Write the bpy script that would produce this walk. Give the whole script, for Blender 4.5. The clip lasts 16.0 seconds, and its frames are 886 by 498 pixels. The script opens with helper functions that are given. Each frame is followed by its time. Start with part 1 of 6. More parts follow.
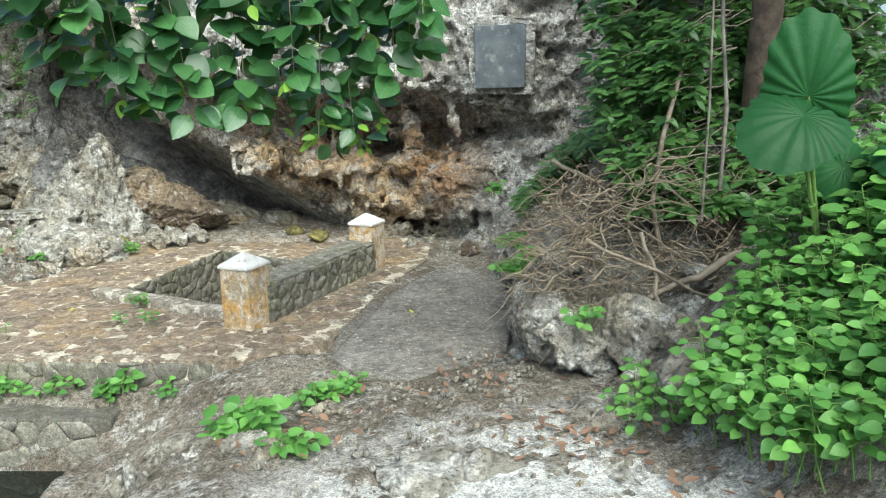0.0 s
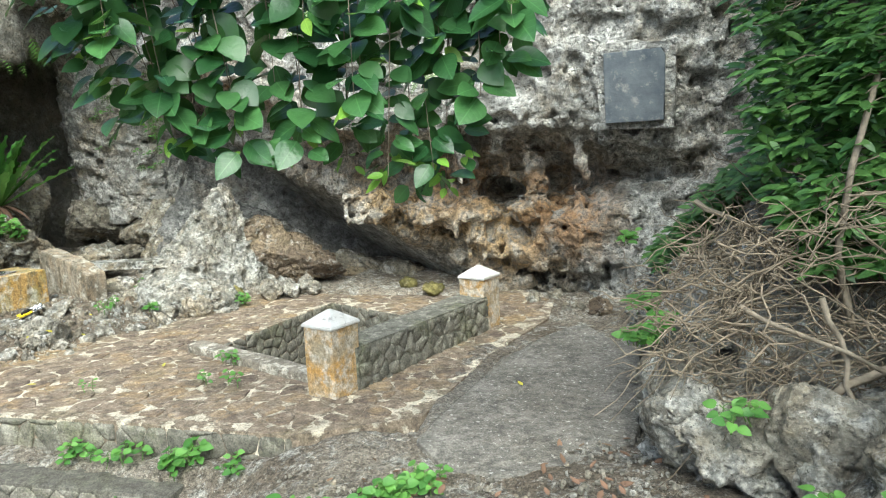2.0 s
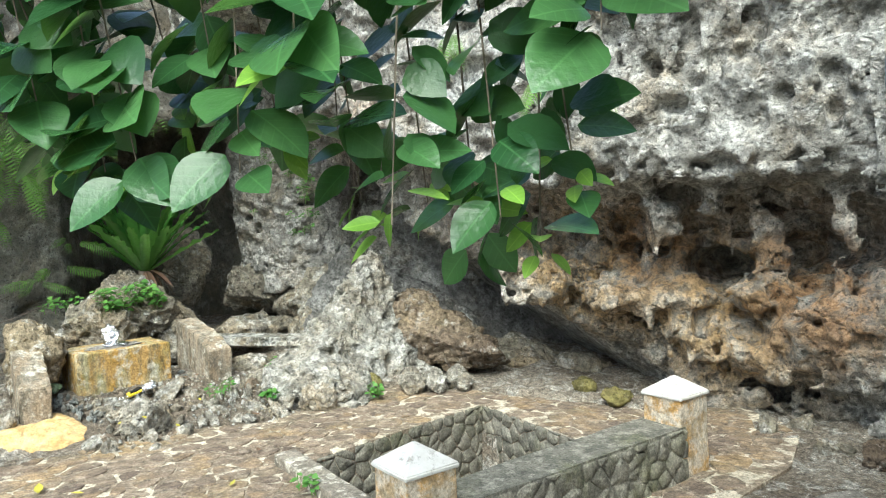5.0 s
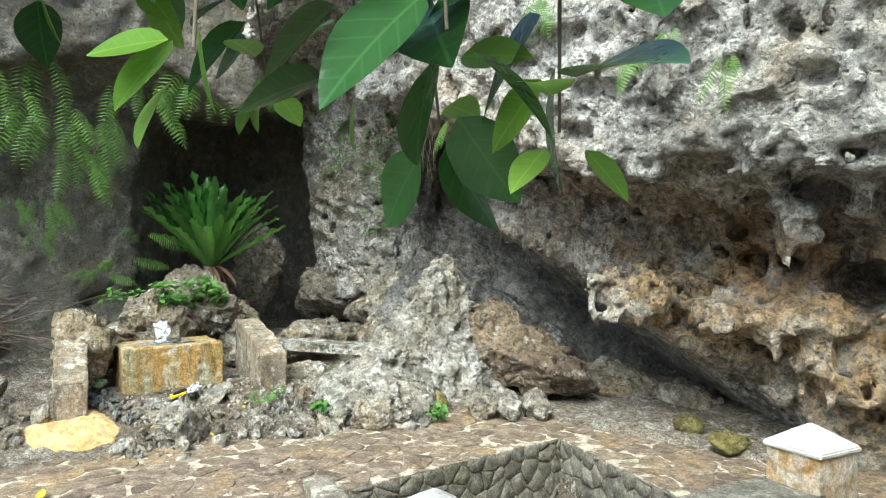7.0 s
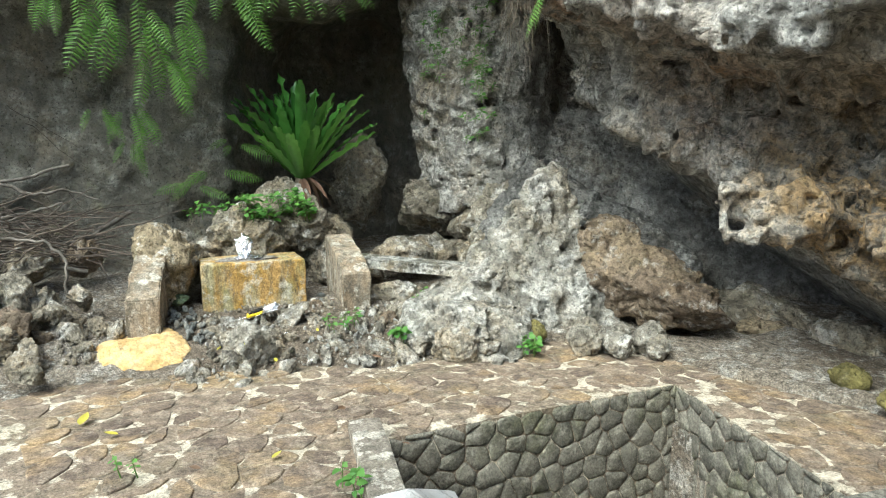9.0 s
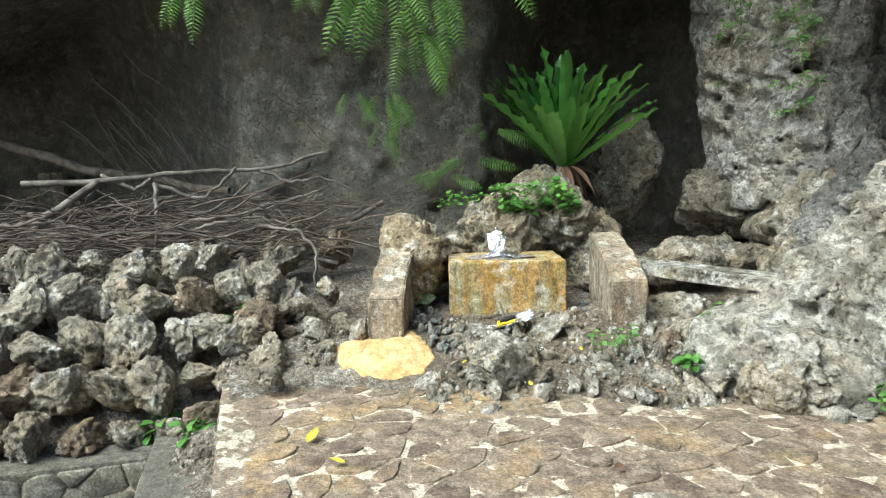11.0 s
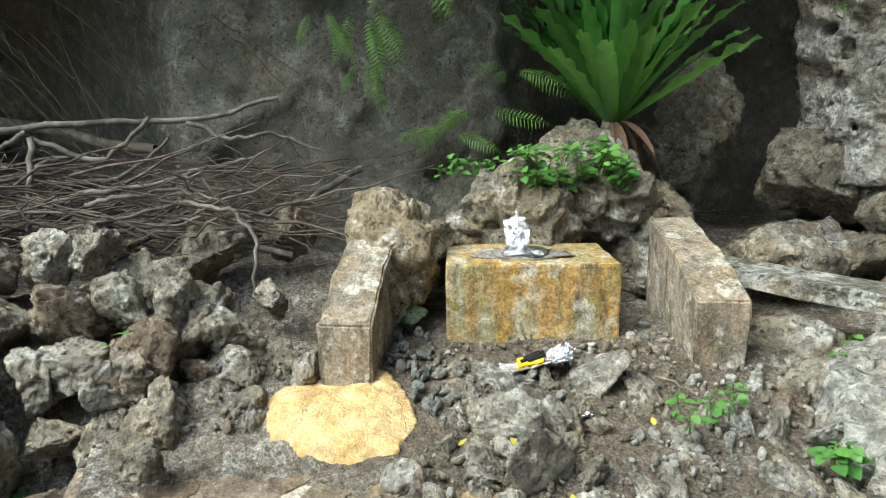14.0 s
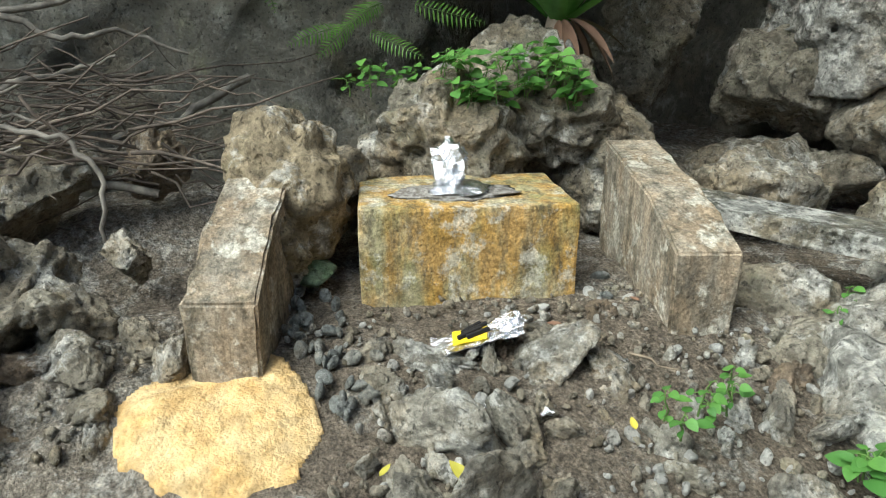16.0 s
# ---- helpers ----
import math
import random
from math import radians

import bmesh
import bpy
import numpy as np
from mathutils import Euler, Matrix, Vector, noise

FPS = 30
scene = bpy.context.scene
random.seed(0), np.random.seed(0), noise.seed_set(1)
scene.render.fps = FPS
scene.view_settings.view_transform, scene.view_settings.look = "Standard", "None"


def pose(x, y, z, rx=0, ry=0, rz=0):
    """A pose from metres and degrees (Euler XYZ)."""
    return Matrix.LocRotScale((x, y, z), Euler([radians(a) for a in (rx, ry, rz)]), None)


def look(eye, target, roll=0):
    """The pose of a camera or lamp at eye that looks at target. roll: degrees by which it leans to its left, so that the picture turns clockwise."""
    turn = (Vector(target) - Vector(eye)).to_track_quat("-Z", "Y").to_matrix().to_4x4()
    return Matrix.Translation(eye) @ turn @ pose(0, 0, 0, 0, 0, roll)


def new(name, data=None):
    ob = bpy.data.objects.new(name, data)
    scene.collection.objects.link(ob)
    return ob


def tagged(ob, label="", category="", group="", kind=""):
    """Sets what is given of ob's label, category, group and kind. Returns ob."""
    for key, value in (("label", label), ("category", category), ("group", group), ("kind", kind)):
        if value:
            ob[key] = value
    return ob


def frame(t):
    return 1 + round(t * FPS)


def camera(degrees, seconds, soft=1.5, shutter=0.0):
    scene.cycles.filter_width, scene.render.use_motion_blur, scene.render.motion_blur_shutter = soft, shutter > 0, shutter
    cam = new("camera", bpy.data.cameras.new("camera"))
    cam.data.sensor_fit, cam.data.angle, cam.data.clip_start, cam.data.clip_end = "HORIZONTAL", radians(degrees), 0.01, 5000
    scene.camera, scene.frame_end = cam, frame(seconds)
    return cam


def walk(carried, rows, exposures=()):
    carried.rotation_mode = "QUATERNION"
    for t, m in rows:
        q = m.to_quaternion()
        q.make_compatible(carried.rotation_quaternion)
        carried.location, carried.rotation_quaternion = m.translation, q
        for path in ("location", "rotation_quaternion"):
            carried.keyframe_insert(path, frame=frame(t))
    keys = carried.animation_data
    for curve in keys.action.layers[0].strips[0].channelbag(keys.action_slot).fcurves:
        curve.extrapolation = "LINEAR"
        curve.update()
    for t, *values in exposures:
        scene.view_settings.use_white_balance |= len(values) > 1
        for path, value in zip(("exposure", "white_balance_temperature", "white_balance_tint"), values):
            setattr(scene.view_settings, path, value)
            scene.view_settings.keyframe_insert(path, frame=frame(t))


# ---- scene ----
cam = camera(66.1, 16.0, soft=1.1)
PATH = [
    (0, (0.181, 0.205, 1.342), (0.114, 2.15, 0.88), -0.9),
    (0.5, (0.299, 0.357, 1.24), (0.109, 2.296, 0.789), -2.8),
    (1, (0.316, 0.625, 1.182), (0.051, 2.56, 0.749), -3.6),
    (1.5, (0.329, 0.861, 1.174), (0.04, 2.797, 0.764), -3.2),
    (2, (0.371, 1.142, 1.202), (-0.111, 3.058, 0.894), -2.7),
    (2.5, (0.354, 1.487, 1.183), (-0.265, 3.374, 0.945), -3.5),
    (3, (0.328, 1.875, 1.196), (-0.285, 3.773, 1.042), -4.3),
    (3.5, (0.37, 2.278, 1.179), (-0.341, 4.146, 1.093), 0.4),
    (4, (0.353, 2.605, 1.162), (-0.524, 4.396, 1.009), -1.7),
    (4.5, (0.239, 2.963, 1.15), (-0.721, 4.714, 1.035), -1.9),
    (4.7, (0.221, 3.049, 1.112), (-0.783, 4.777, 1.017), -2.4),
    (6.8, (-0.067, 3.995, 0.842), (-1.36, 5.52, 0.854), 0.7),
    (7, (-0.096, 4.075, 0.851), (-1.409, 5.583, 0.849), -0.4),
    (7.5, (-0.108, 4.412, 0.839), (-1.566, 5.78, 0.812), 1.7),
    (8, (-0.168, 4.616, 0.801), (-1.807, 5.756, 0.686), 1.0),
    (8.5, (-0.269, 4.854, 0.778), (-1.878, 6.019, 0.541), 0.3),
    (9, (-0.408, 5.057, 0.773), (-2.007, 6.234, 0.529), -1.1),
    (9.5, (-0.595, 5.206, 0.674), (-2.316, 6.217, 0.539), 1.1),
    (10, (-0.811, 5.292, 0.654), (-2.684, 5.966, 0.46), 1.3),
    (10.2, (-0.934, 5.285, 0.632), (-2.823, 5.911, 0.429), 0.4),
    (12.3, (-2.047, 5.666, 0.695), (-3.977, 6.123, 0.433), -0.9),
    (12.5, (-2.145, 5.685, 0.691), (-4.073, 6.16, 0.451), 0.3),
    (13, (-2.432, 5.774, 0.661), (-4.352, 6.267, 0.394), 0.2),
    (13.5, (-2.741, 5.899, 0.653), (-4.672, 6.341, 0.371), 0.5),
    (14, (-3.05, 5.963, 0.655), (-4.955, 6.452, 0.296), -0.6),
    (14.5, (-3.297, 5.998, 0.659), (-5.159, 6.615, 0.269), -0.3),
    (15, (-3.541, 6.093, 0.627), (-5.377, 6.744, 0.174), 0.2),
    (15.5, (-3.746, 6.188, 0.642), (-5.548, 6.858, 0.091), 0.3),
    (16, (-3.835, 6.202, 0.646), (-5.604, 6.892, 0.015), -0.1),
]
EXPOSURE = [(0, 0.88, 5880, -1), (4.5, 1.05, 5880, -1), (9, 0.97, 5880, -1), (12, 1.02, 5880, -1), (16, 0.70, 5880, -1)]
walk(cam, [(t, look(eye, target, roll)) for t, eye, target, roll in PATH], EXPOSURE)

# ---- world and light ----
SUN_UP, SUN_TURN = 52.0, 163.0
world = bpy.data.worlds.new("world")
scene.world = world
world.use_nodes = True
sky = world.node_tree.nodes.new("ShaderNodeTexSky")
sky.sky_type = "NISHITA"
sky.sun_disc = False
sky.sun_elevation, sky.sun_rotation = radians(SUN_UP), radians(SUN_TURN)
sky.air_density, sky.dust_density, sky.ozone_density = 1.0, 4.0, 1.0
world.node_tree.nodes["Background"].inputs["Strength"].default_value = 0.15
world.node_tree.links.new(sky.outputs["Color"], world.node_tree.nodes["Background"].inputs["Color"])
sun = new("sun", bpy.data.lights.new("sun", "SUN"))
sun.data.energy, sun.data.angle, sun.data.color = 2.9, radians(50), (1.0, 0.97, 0.9)
a, e = radians(SUN_TURN), radians(SUN_UP)
sun.matrix_world = look((0, 0, 0), (-math.sin(a) * math.cos(e), -math.cos(a) * math.cos(e), -math.sin(e)))


# ---- materials ----
def shader(name, rough=0.9):
    m = bpy.data.materials.new(name)
    m.use_nodes = True
    b = m.node_tree.nodes["Principled BSDF"]
    b.inputs["Roughness"].default_value = rough
    b.inputs["Specular IOR Level"].default_value = 0.3
    return m, m.node_tree, b


def node(nt, kind, **values):
    n = nt.nodes.new(kind)
    for k, v in values.items():
        n.inputs[k.replace("_", " ")].default_value = v
    return n


def spot(nt, coord, scale, detail=6.0, low=0.4, high=0.6, rough=0.6, kind="ShaderNodeTexNoise"):
    """A mask from noise, 0 to 1 between low and high."""
    n = node(nt, kind, Scale=scale)
    if kind == "ShaderNodeTexNoise":
        n.inputs["Detail"].default_value, n.inputs["Roughness"].default_value = detail, rough
        out = n.outputs[0]
    else:
        out = n.outputs["Distance"]
    nt.links.new(coord, n.inputs["Vector"])
    r = node(nt, "ShaderNodeMapRange")
    r.inputs["From Min"].default_value, r.inputs["From Max"].default_value = low, high
    nt.links.new(out, r.inputs["Value"])
    return r.outputs[0]


def blend(nt, fac, a, b, mode="MIX"):
    m = nt.nodes.new("ShaderNodeMix")
    m.data_type, m.blend_type = "RGBA", mode
    for socket, v in ((m.inputs[0], fac), (m.inputs[6], a), (m.inputs[7], b)):
        if isinstance(v, bpy.types.NodeSocket):
            nt.links.new(v, socket)
        elif isinstance(v, (int, float)):
            socket.default_value = v
        else:
            socket.default_value = (*v, 1)
    return m.outputs[2]


def times(nt, a, b, op="MULTIPLY"):
    m = nt.nodes.new("ShaderNodeMath")
    m.operation = op
    for socket, v in zip(m.inputs, (a, b)):
        if isinstance(v, bpy.types.NodeSocket):
            nt.links.new(v, socket)
        else:
            socket.default_value = v
    return m.outputs[0]


def speckled(nt, p, c, scale, low=0.55, high=1.3, span=(0.36, 0.64)):
    """The colour c, made lighter and darker by a fine grain of minerals and dirt."""
    k = spot(nt, p, scale, 5, *span, 0.7)
    return blend(nt, 1.0, c, blend(nt, k, (low, low, low), (high, high, high)), "MULTIPLY")


def place(nt):
    return nt.nodes.new("ShaderNodeNewGeometry").outputs["Position"]


def bumped(nt, b, heights, distance=0.02, strength=0.7):
    """heights: pairs of a height socket and its weight."""
    total = None
    for h, w in heights:
        h = times(nt, h, w)
        total = h if total is None else times(nt, total, h, "ADD")
    bump = node(nt, "ShaderNodeBump", Strength=strength, Distance=distance)
    nt.links.new(total, bump.inputs["Height"])
    nt.links.new(bump.outputs[0], b.inputs["Normal"])


def near(nt, p, centre, radius, soft):
    """A mask that is 1 within radius of centre, for a patch of colour with a place of its own."""
    d = nt.nodes.new("ShaderNodeVectorMath")
    d.operation = "DISTANCE"
    nt.links.new(p, d.inputs[0])
    d.inputs[1].default_value = centre
    r = node(nt, "ShaderNodeMapRange")
    r.inputs["From Min"].default_value, r.inputs["From Max"].default_value = radius + soft, radius - soft
    nt.links.new(d.outputs["Value"], r.inputs["Value"])
    return r.outputs[0]


def rock_material(name, light, dark, white=(0.74, 0.73, 0.68), pale=(0.5, 0.56), stains_and_shade=(), moss=0.0, pits=1.0, grit=1.0, warm=0.5):
    m, nt, b = shader(name, 0.92)
    p = place(nt)
    c = blend(nt, spot(nt, p, 1.3, 8, 0.38, 0.62), dark, light)
    c = blend(nt, times(nt, spot(nt, p, 7.0, 8, 0.42, 0.6, 0.7), 0.6), c, tuple(0.45 * v for v in dark))
    c = blend(nt, times(nt, spot(nt, p, 4.5, 10, *pale, 0.75), 0.55), c, white)
    c = blend(nt, times(nt, spot(nt, p, 1.9, 9, 0.48, 0.66, 0.7), warm), c, (0.40, 0.30, 0.175))
    for centre, radius, soft, colour in stains_and_shade:
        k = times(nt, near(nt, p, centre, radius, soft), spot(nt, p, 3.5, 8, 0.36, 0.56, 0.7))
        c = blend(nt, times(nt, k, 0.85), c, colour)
    if moss:
        c = blend(nt, times(nt, spot(nt, p, 2.6, 9, 0.55, 0.68, 0.75), moss), c, (0.16, 0.17, 0.05))
    v = node(nt, "ShaderNodeTexVoronoi", Scale=16.0)
    wob = node(nt, "ShaderNodeTexNoise", Scale=9.0, Detail=4.0)
    nt.links.new(p, wob.inputs["Vector"])
    mix = nt.nodes.new("ShaderNodeMix")
    mix.data_type = "VECTOR"
    mix.inputs[0].default_value = 0.12
    nt.links.new(p, mix.inputs[4])
    nt.links.new(wob.outputs["Color"], mix.inputs[5])
    nt.links.new(mix.outputs[1], v.inputs["Vector"])
    pit = node(nt, "ShaderNodeMapRange")
    pit.inputs["From Min"].default_value, pit.inputs["From Max"].default_value = 0.05, 0.45
    nt.links.new(v.outputs["Distance"], pit.inputs["Value"])
    nt.links.new(c, b.inputs["Base Color"])
    grain = spot(nt, p, 45.0, 8, 0.2, 0.8, 0.7)
    lump = spot(nt, p, 11.0, 10, 0.2, 0.8, 0.72)
    dots = spot(nt, p, 38.0, 4, 0.58, 0.66, 0.6)
    c = blend(nt, times(nt, dots, 0.75), c, tuple(0.28 * v for v in dark))
    c = speckled(nt, p, speckled(nt, p, c, 60.0, 1 - 0.22 * grit, 1 + 0.2 * grit), 14.0, 1 - 0.42 * grit, 1 + 0.4 * grit, (0.42, 0.58))
    nt.links.new(c, b.inputs["Base Color"])
    bumped(nt, b, ((lump, 1.0), (grain, 0.3), (pit.outputs[0], 0.9 * pits)), 0.06, 0.9)
    return m


OCHRE, RUST = (0.42, 0.27, 0.11), (0.30, 0.17, 0.08)
CLIFF = rock_material("limestone_cliff", (0.56, 0.54, 0.49), (0.30, 0.285, 0.25), pale=(0.47, 0.56), warm=0.45, stains_and_shade=(
    ((-0.9, 9.7, 0.1), 0.75, 0.4, OCHRE), ((-2.3, 9.7, 0.5), 0.7, 0.4, OCHRE), ((-0.2, 9.5, 0.45), 0.6, 0.3, RUST), ((-1.6, 9.8, 0.75), 0.5, 0.3, RUST),
    ((-3.3, 9.4, 1.45), 0.55, 0.4, RUST), ((-4.4, 9.1, 2.0), 0.4, 0.3, RUST), ((0.1, 9.1, 0.2), 0.35, 0.25, RUST), ((-3.0, 9.0, 2.3), 0.6, 0.4, (0.70, 0.69, 0.66)),
    # dark greys: shade painted into the recess behind the boulders and by the column
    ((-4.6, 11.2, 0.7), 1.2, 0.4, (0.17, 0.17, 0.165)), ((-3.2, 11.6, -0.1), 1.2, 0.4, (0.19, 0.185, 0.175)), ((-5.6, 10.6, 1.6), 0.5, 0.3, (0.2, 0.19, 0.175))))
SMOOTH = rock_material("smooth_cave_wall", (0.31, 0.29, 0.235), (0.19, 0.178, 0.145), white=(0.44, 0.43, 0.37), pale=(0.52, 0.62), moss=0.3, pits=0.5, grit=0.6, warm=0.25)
BOULDER = rock_material("limestone_boulder", (0.50, 0.45, 0.355), (0.26, 0.23, 0.175), pale=(0.52, 0.6), moss=0.3, warm=0.6)
JAGGED = rock_material("pale_grey_limestone", (0.52, 0.50, 0.44), (0.30, 0.285, 0.24), pale=(0.48, 0.56), moss=0.25, warm=0.4)
BROWN = rock_material("brown_limestone", (0.40, 0.315, 0.225), (0.20, 0.15, 0.105), pale=(0.54, 0.62), moss=0.2)
MOSSY = rock_material("yellow_mossy_limestone", (0.42, 0.37, 0.13), (0.24, 0.21, 0.075), white=(0.5, 0.46, 0.28), pale=(0.55, 0.65), moss=0.7, warm=0.2)
LEAN = rock_material("grey_leaning_limestone", (0.34, 0.335, 0.315), (0.20, 0.195, 0.18), pale=(0.55, 0.64), moss=0.1, warm=0.2)
TAN = rock_material("tan_limestone", (0.52, 0.42, 0.27), (0.33, 0.265, 0.17), pale=(0.52, 0.6), moss=0.35)
PALE = rock_material("pale_limestone", (0.52, 0.48, 0.40), (0.31, 0.285, 0.23), pale=(0.5, 0.58), warm=0.55)


# ---- shapes ----
TABLE = np.random.RandomState(7).rand(64, 64, 64).astype(np.float32)


def vnoise(p):
    """Smooth value noise, 0 to 1, at the rows of p."""
    i = np.floor(p).astype(np.int32)
    f = (p - i).astype(np.float32)
    f = f * f * (3 - 2 * f)
    i0, i1 = i & 63, (i + 1) & 63
    out = 0
    for dx in (0, 1):
        wx = f[:, 0] if dx else 1 - f[:, 0]
        ix = i1[:, 0] if dx else i0[:, 0]
        for dy in (0, 1):
            wy = f[:, 1] if dy else 1 - f[:, 1]
            iy = i1[:, 1] if dy else i0[:, 1]
            out = out + wx * wy * (TABLE[ix, iy, i0[:, 2]] * (1 - f[:, 2]) + TABLE[ix, iy, i1[:, 2]] * f[:, 2])
    return out


def fbm(p, scale, octaves=4, gain=0.5, shift=0.0):
    out, amp, norm = 0, 1.0, 0.0
    for k in range(octaves):
        out = out + amp * (vnoise(p * scale + shift + 17.3 * k) - 0.5)
        norm += amp
        amp, scale = amp * gain, scale * 2.03
    return 2 * out / norm


def ridged(p, scale, octaves=3, shift=0.0):
    out, amp, norm = 0, 1.0, 0.0
    for k in range(octaves):
        out = out + amp * (1 - np.abs(2 * vnoise(p * scale + shift + 11.7 * k) - 1))
        norm += amp
        amp, scale = amp * 0.5, scale * 2.1
    return out / norm


def surface_net(value, lo, step):
    """The surface where value crosses 0, as vertices and quads."""
    inside = value < 0
    nx, ny, nz = value.shape
    count = np.zeros((nx - 1, ny - 1, nz - 1), np.int8)
    for dx in (0, 1):
        for dy in (0, 1):
            for dz in (0, 1):
                count += inside[dx:nx - 1 + dx, dy:ny - 1 + dy, dz:nz - 1 + dz]
    cells = np.argwhere((count > 0) & (count < 8))
    number = -np.ones(count.shape, np.int32)
    number[tuple(cells.T)] = np.arange(len(cells))
    total, hits = np.zeros((len(cells), 3)), np.zeros(len(cells))
    for axis in range(3):
        o1, o2 = [k for k in range(3) if k != axis]
        for u in (0, 1):
            for w in (0, 1):
                a = cells.copy()
                a[:, o1] += u
                a[:, o2] += w
                b = a.copy()
                b[:, axis] += 1
                va, vb = value[tuple(a.T)], value[tuple(b.T)]
                cross = (va < 0) != (vb < 0)
                f = np.where(cross, va / np.where(cross, va - vb, 1), 0)
                q = a.astype(float)
                q[:, axis] += f
                total += q * cross[:, None]
                hits += cross
    verts = total / hits[:, None] * step + np.array(lo)
    quads = []
    for axis in range(3):
        o1, o2 = [k for k in range(3) if k != axis]
        sl = [slice(1, -1)] * 3
        sl[axis] = slice(0, -1)
        sl2 = list(sl)
        sl2[axis] = slice(1, None)
        a, b = inside[tuple(sl)], inside[tuple(sl2)]
        e = np.argwhere(a != b)
        flip = a[tuple(e.T)]
        off = np.ones(3, int)
        off[axis] = 0
        e = e + off
        ring = []
        for u, w in ((0, 0), (1, 0), (1, 1), (0, 1)):
            c = e.copy()
            c[:, o1] -= 1 - u
            c[:, o2] -= 1 - w
            ring.append(number[tuple(c.T)])
        q = np.stack(ring, 1)
        turn = flip if axis != 1 else ~flip
        q[~turn] = q[~turn][:, ::-1]
        quads.append(q)
    return verts, np.concatenate(quads)


def grid_mesh(name, verts, quads, smooth=True):
    me = bpy.data.meshes.new(name)
    me.vertices.add(len(verts))
    me.vertices.foreach_set("co", np.asarray(verts, np.float32).ravel())
    me.loops.add(quads.size)
    me.loops.foreach_set("vertex_index", np.ascontiguousarray(quads, np.int32).ravel())
    me.polygons.add(len(quads))
    k = quads.shape[1]
    me.polygons.foreach_set("loop_start", np.arange(0, quads.size, k, dtype=np.int32))
    me.polygons.foreach_set("use_smooth", np.full(len(quads), smooth))
    me.update(calc_edges=True)
    me.validate()
    return me


def solid(name, lo, hi, step, base, rough, material, band=0.55):
    """One rock from a signed distance: base(p) on the whole grid, rough(p) added near its surface."""
    axes = [np.arange(a, b + step, step, dtype=np.float32) for a, b in zip(lo, hi)]
    shape = tuple(len(a) for a in axes)
    g = np.meshgrid(*axes, indexing="ij")
    value = base(*g).astype(np.float32)
    for k in range(3):
        for edge in (0, -1):
            s = [slice(None)] * 3
            s[k] = edge
            value[tuple(s)] = np.maximum(value[tuple(s)], 0.01)
    pick = np.abs(value) < band
    p = np.stack([c[pick] for c in g], 1)
    value[pick] += rough(p)
    for k in range(3):
        for edge in (0, -1):
            s = [slice(None)] * 3
            s[k] = edge
            value[tuple(s)] = np.maximum(value[tuple(s)], 0.01)
    verts, quads = surface_net(value, lo, step)
    me = grid_mesh(name, verts, quads)
    me.materials.append(material)
    return me


def smin(a, b, k):
    h = np.clip(0.5 + 0.5 * (b - a) / k, 0, 1)
    return b * (1 - h) + a * h - k * h * (1 - h)


def smax(a, b, k):
    return -smin(-a, -b, k)


def ball(x, y, z, c, r):
    """Distance to a stretched ball, roughly."""
    r = r if isinstance(r, tuple) else (r, r, r)
    q = np.sqrt(((x - c[0]) / r[0]) ** 2 + ((y - c[1]) / r[1]) ** 2 + ((z - c[2]) / r[2]) ** 2)
    return (q - 1) * min(r)


def part(name, bm, material, parent=None, label="", smooth=False):
    me = bpy.data.meshes.new(name)
    bm.normal_update()
    bm.to_mesh(me)
    bm.free()
    if smooth:
        for f in me.polygons:
            f.use_smooth = True
    if material:
        me.materials.append(material)
    ob = new(name, me)
    ob.parent = parent
    if label:
        ob["label"] = label
    return ob


def thing(name, m, label, category, group="", kind=""):
    ob = new(name)
    ob.matrix_world = m
    return tagged(ob, label, category, group, kind)


def prism(points, z0, z1, bevel=0.0):
    """A prism on a ring of (x, y)."""
    bm = bmesh.new()
    lower = [bm.verts.new((x, y, z0)) for x, y in points]
    upper = [bm.verts.new((x, y, z1)) for x, y in points]
    bm.faces.new(lower[::-1])
    bm.faces.new(upper)
    n = len(points)
    for i in range(n):
        bm.faces.new((lower[i], lower[(i + 1) % n], upper[(i + 1) % n], upper[i]))
    if bevel:
        bmesh.ops.bevel(bm, geom=bm.edges[:], offset=bevel, segments=2, affect="EDGES", profile=0.6)
    return bm


def worn(bm, cuts=3, amount=0.006, scale=9.0):
    """Finer mesh with uneven, chipped faces."""
    bmesh.ops.subdivide_edges(bm, edges=bm.edges[:], cuts=cuts, use_grid_fill=True)
    bm.normal_update()
    p = np.array([v.co for v in bm.verts])
    d = fbm(p, scale, 3) * amount
    for v, k in zip(bm.verts, d):
        v.co += v.normal * float(k)
    return bm


# ---- ground ----
def mix(a, b, t):
    t = np.clip(t, 0, 1)
    t = t * t * (3 - 2 * t)
    return a + (b - a) * t


POOL = (-5.72, -2.55, 2.4, 4.72)


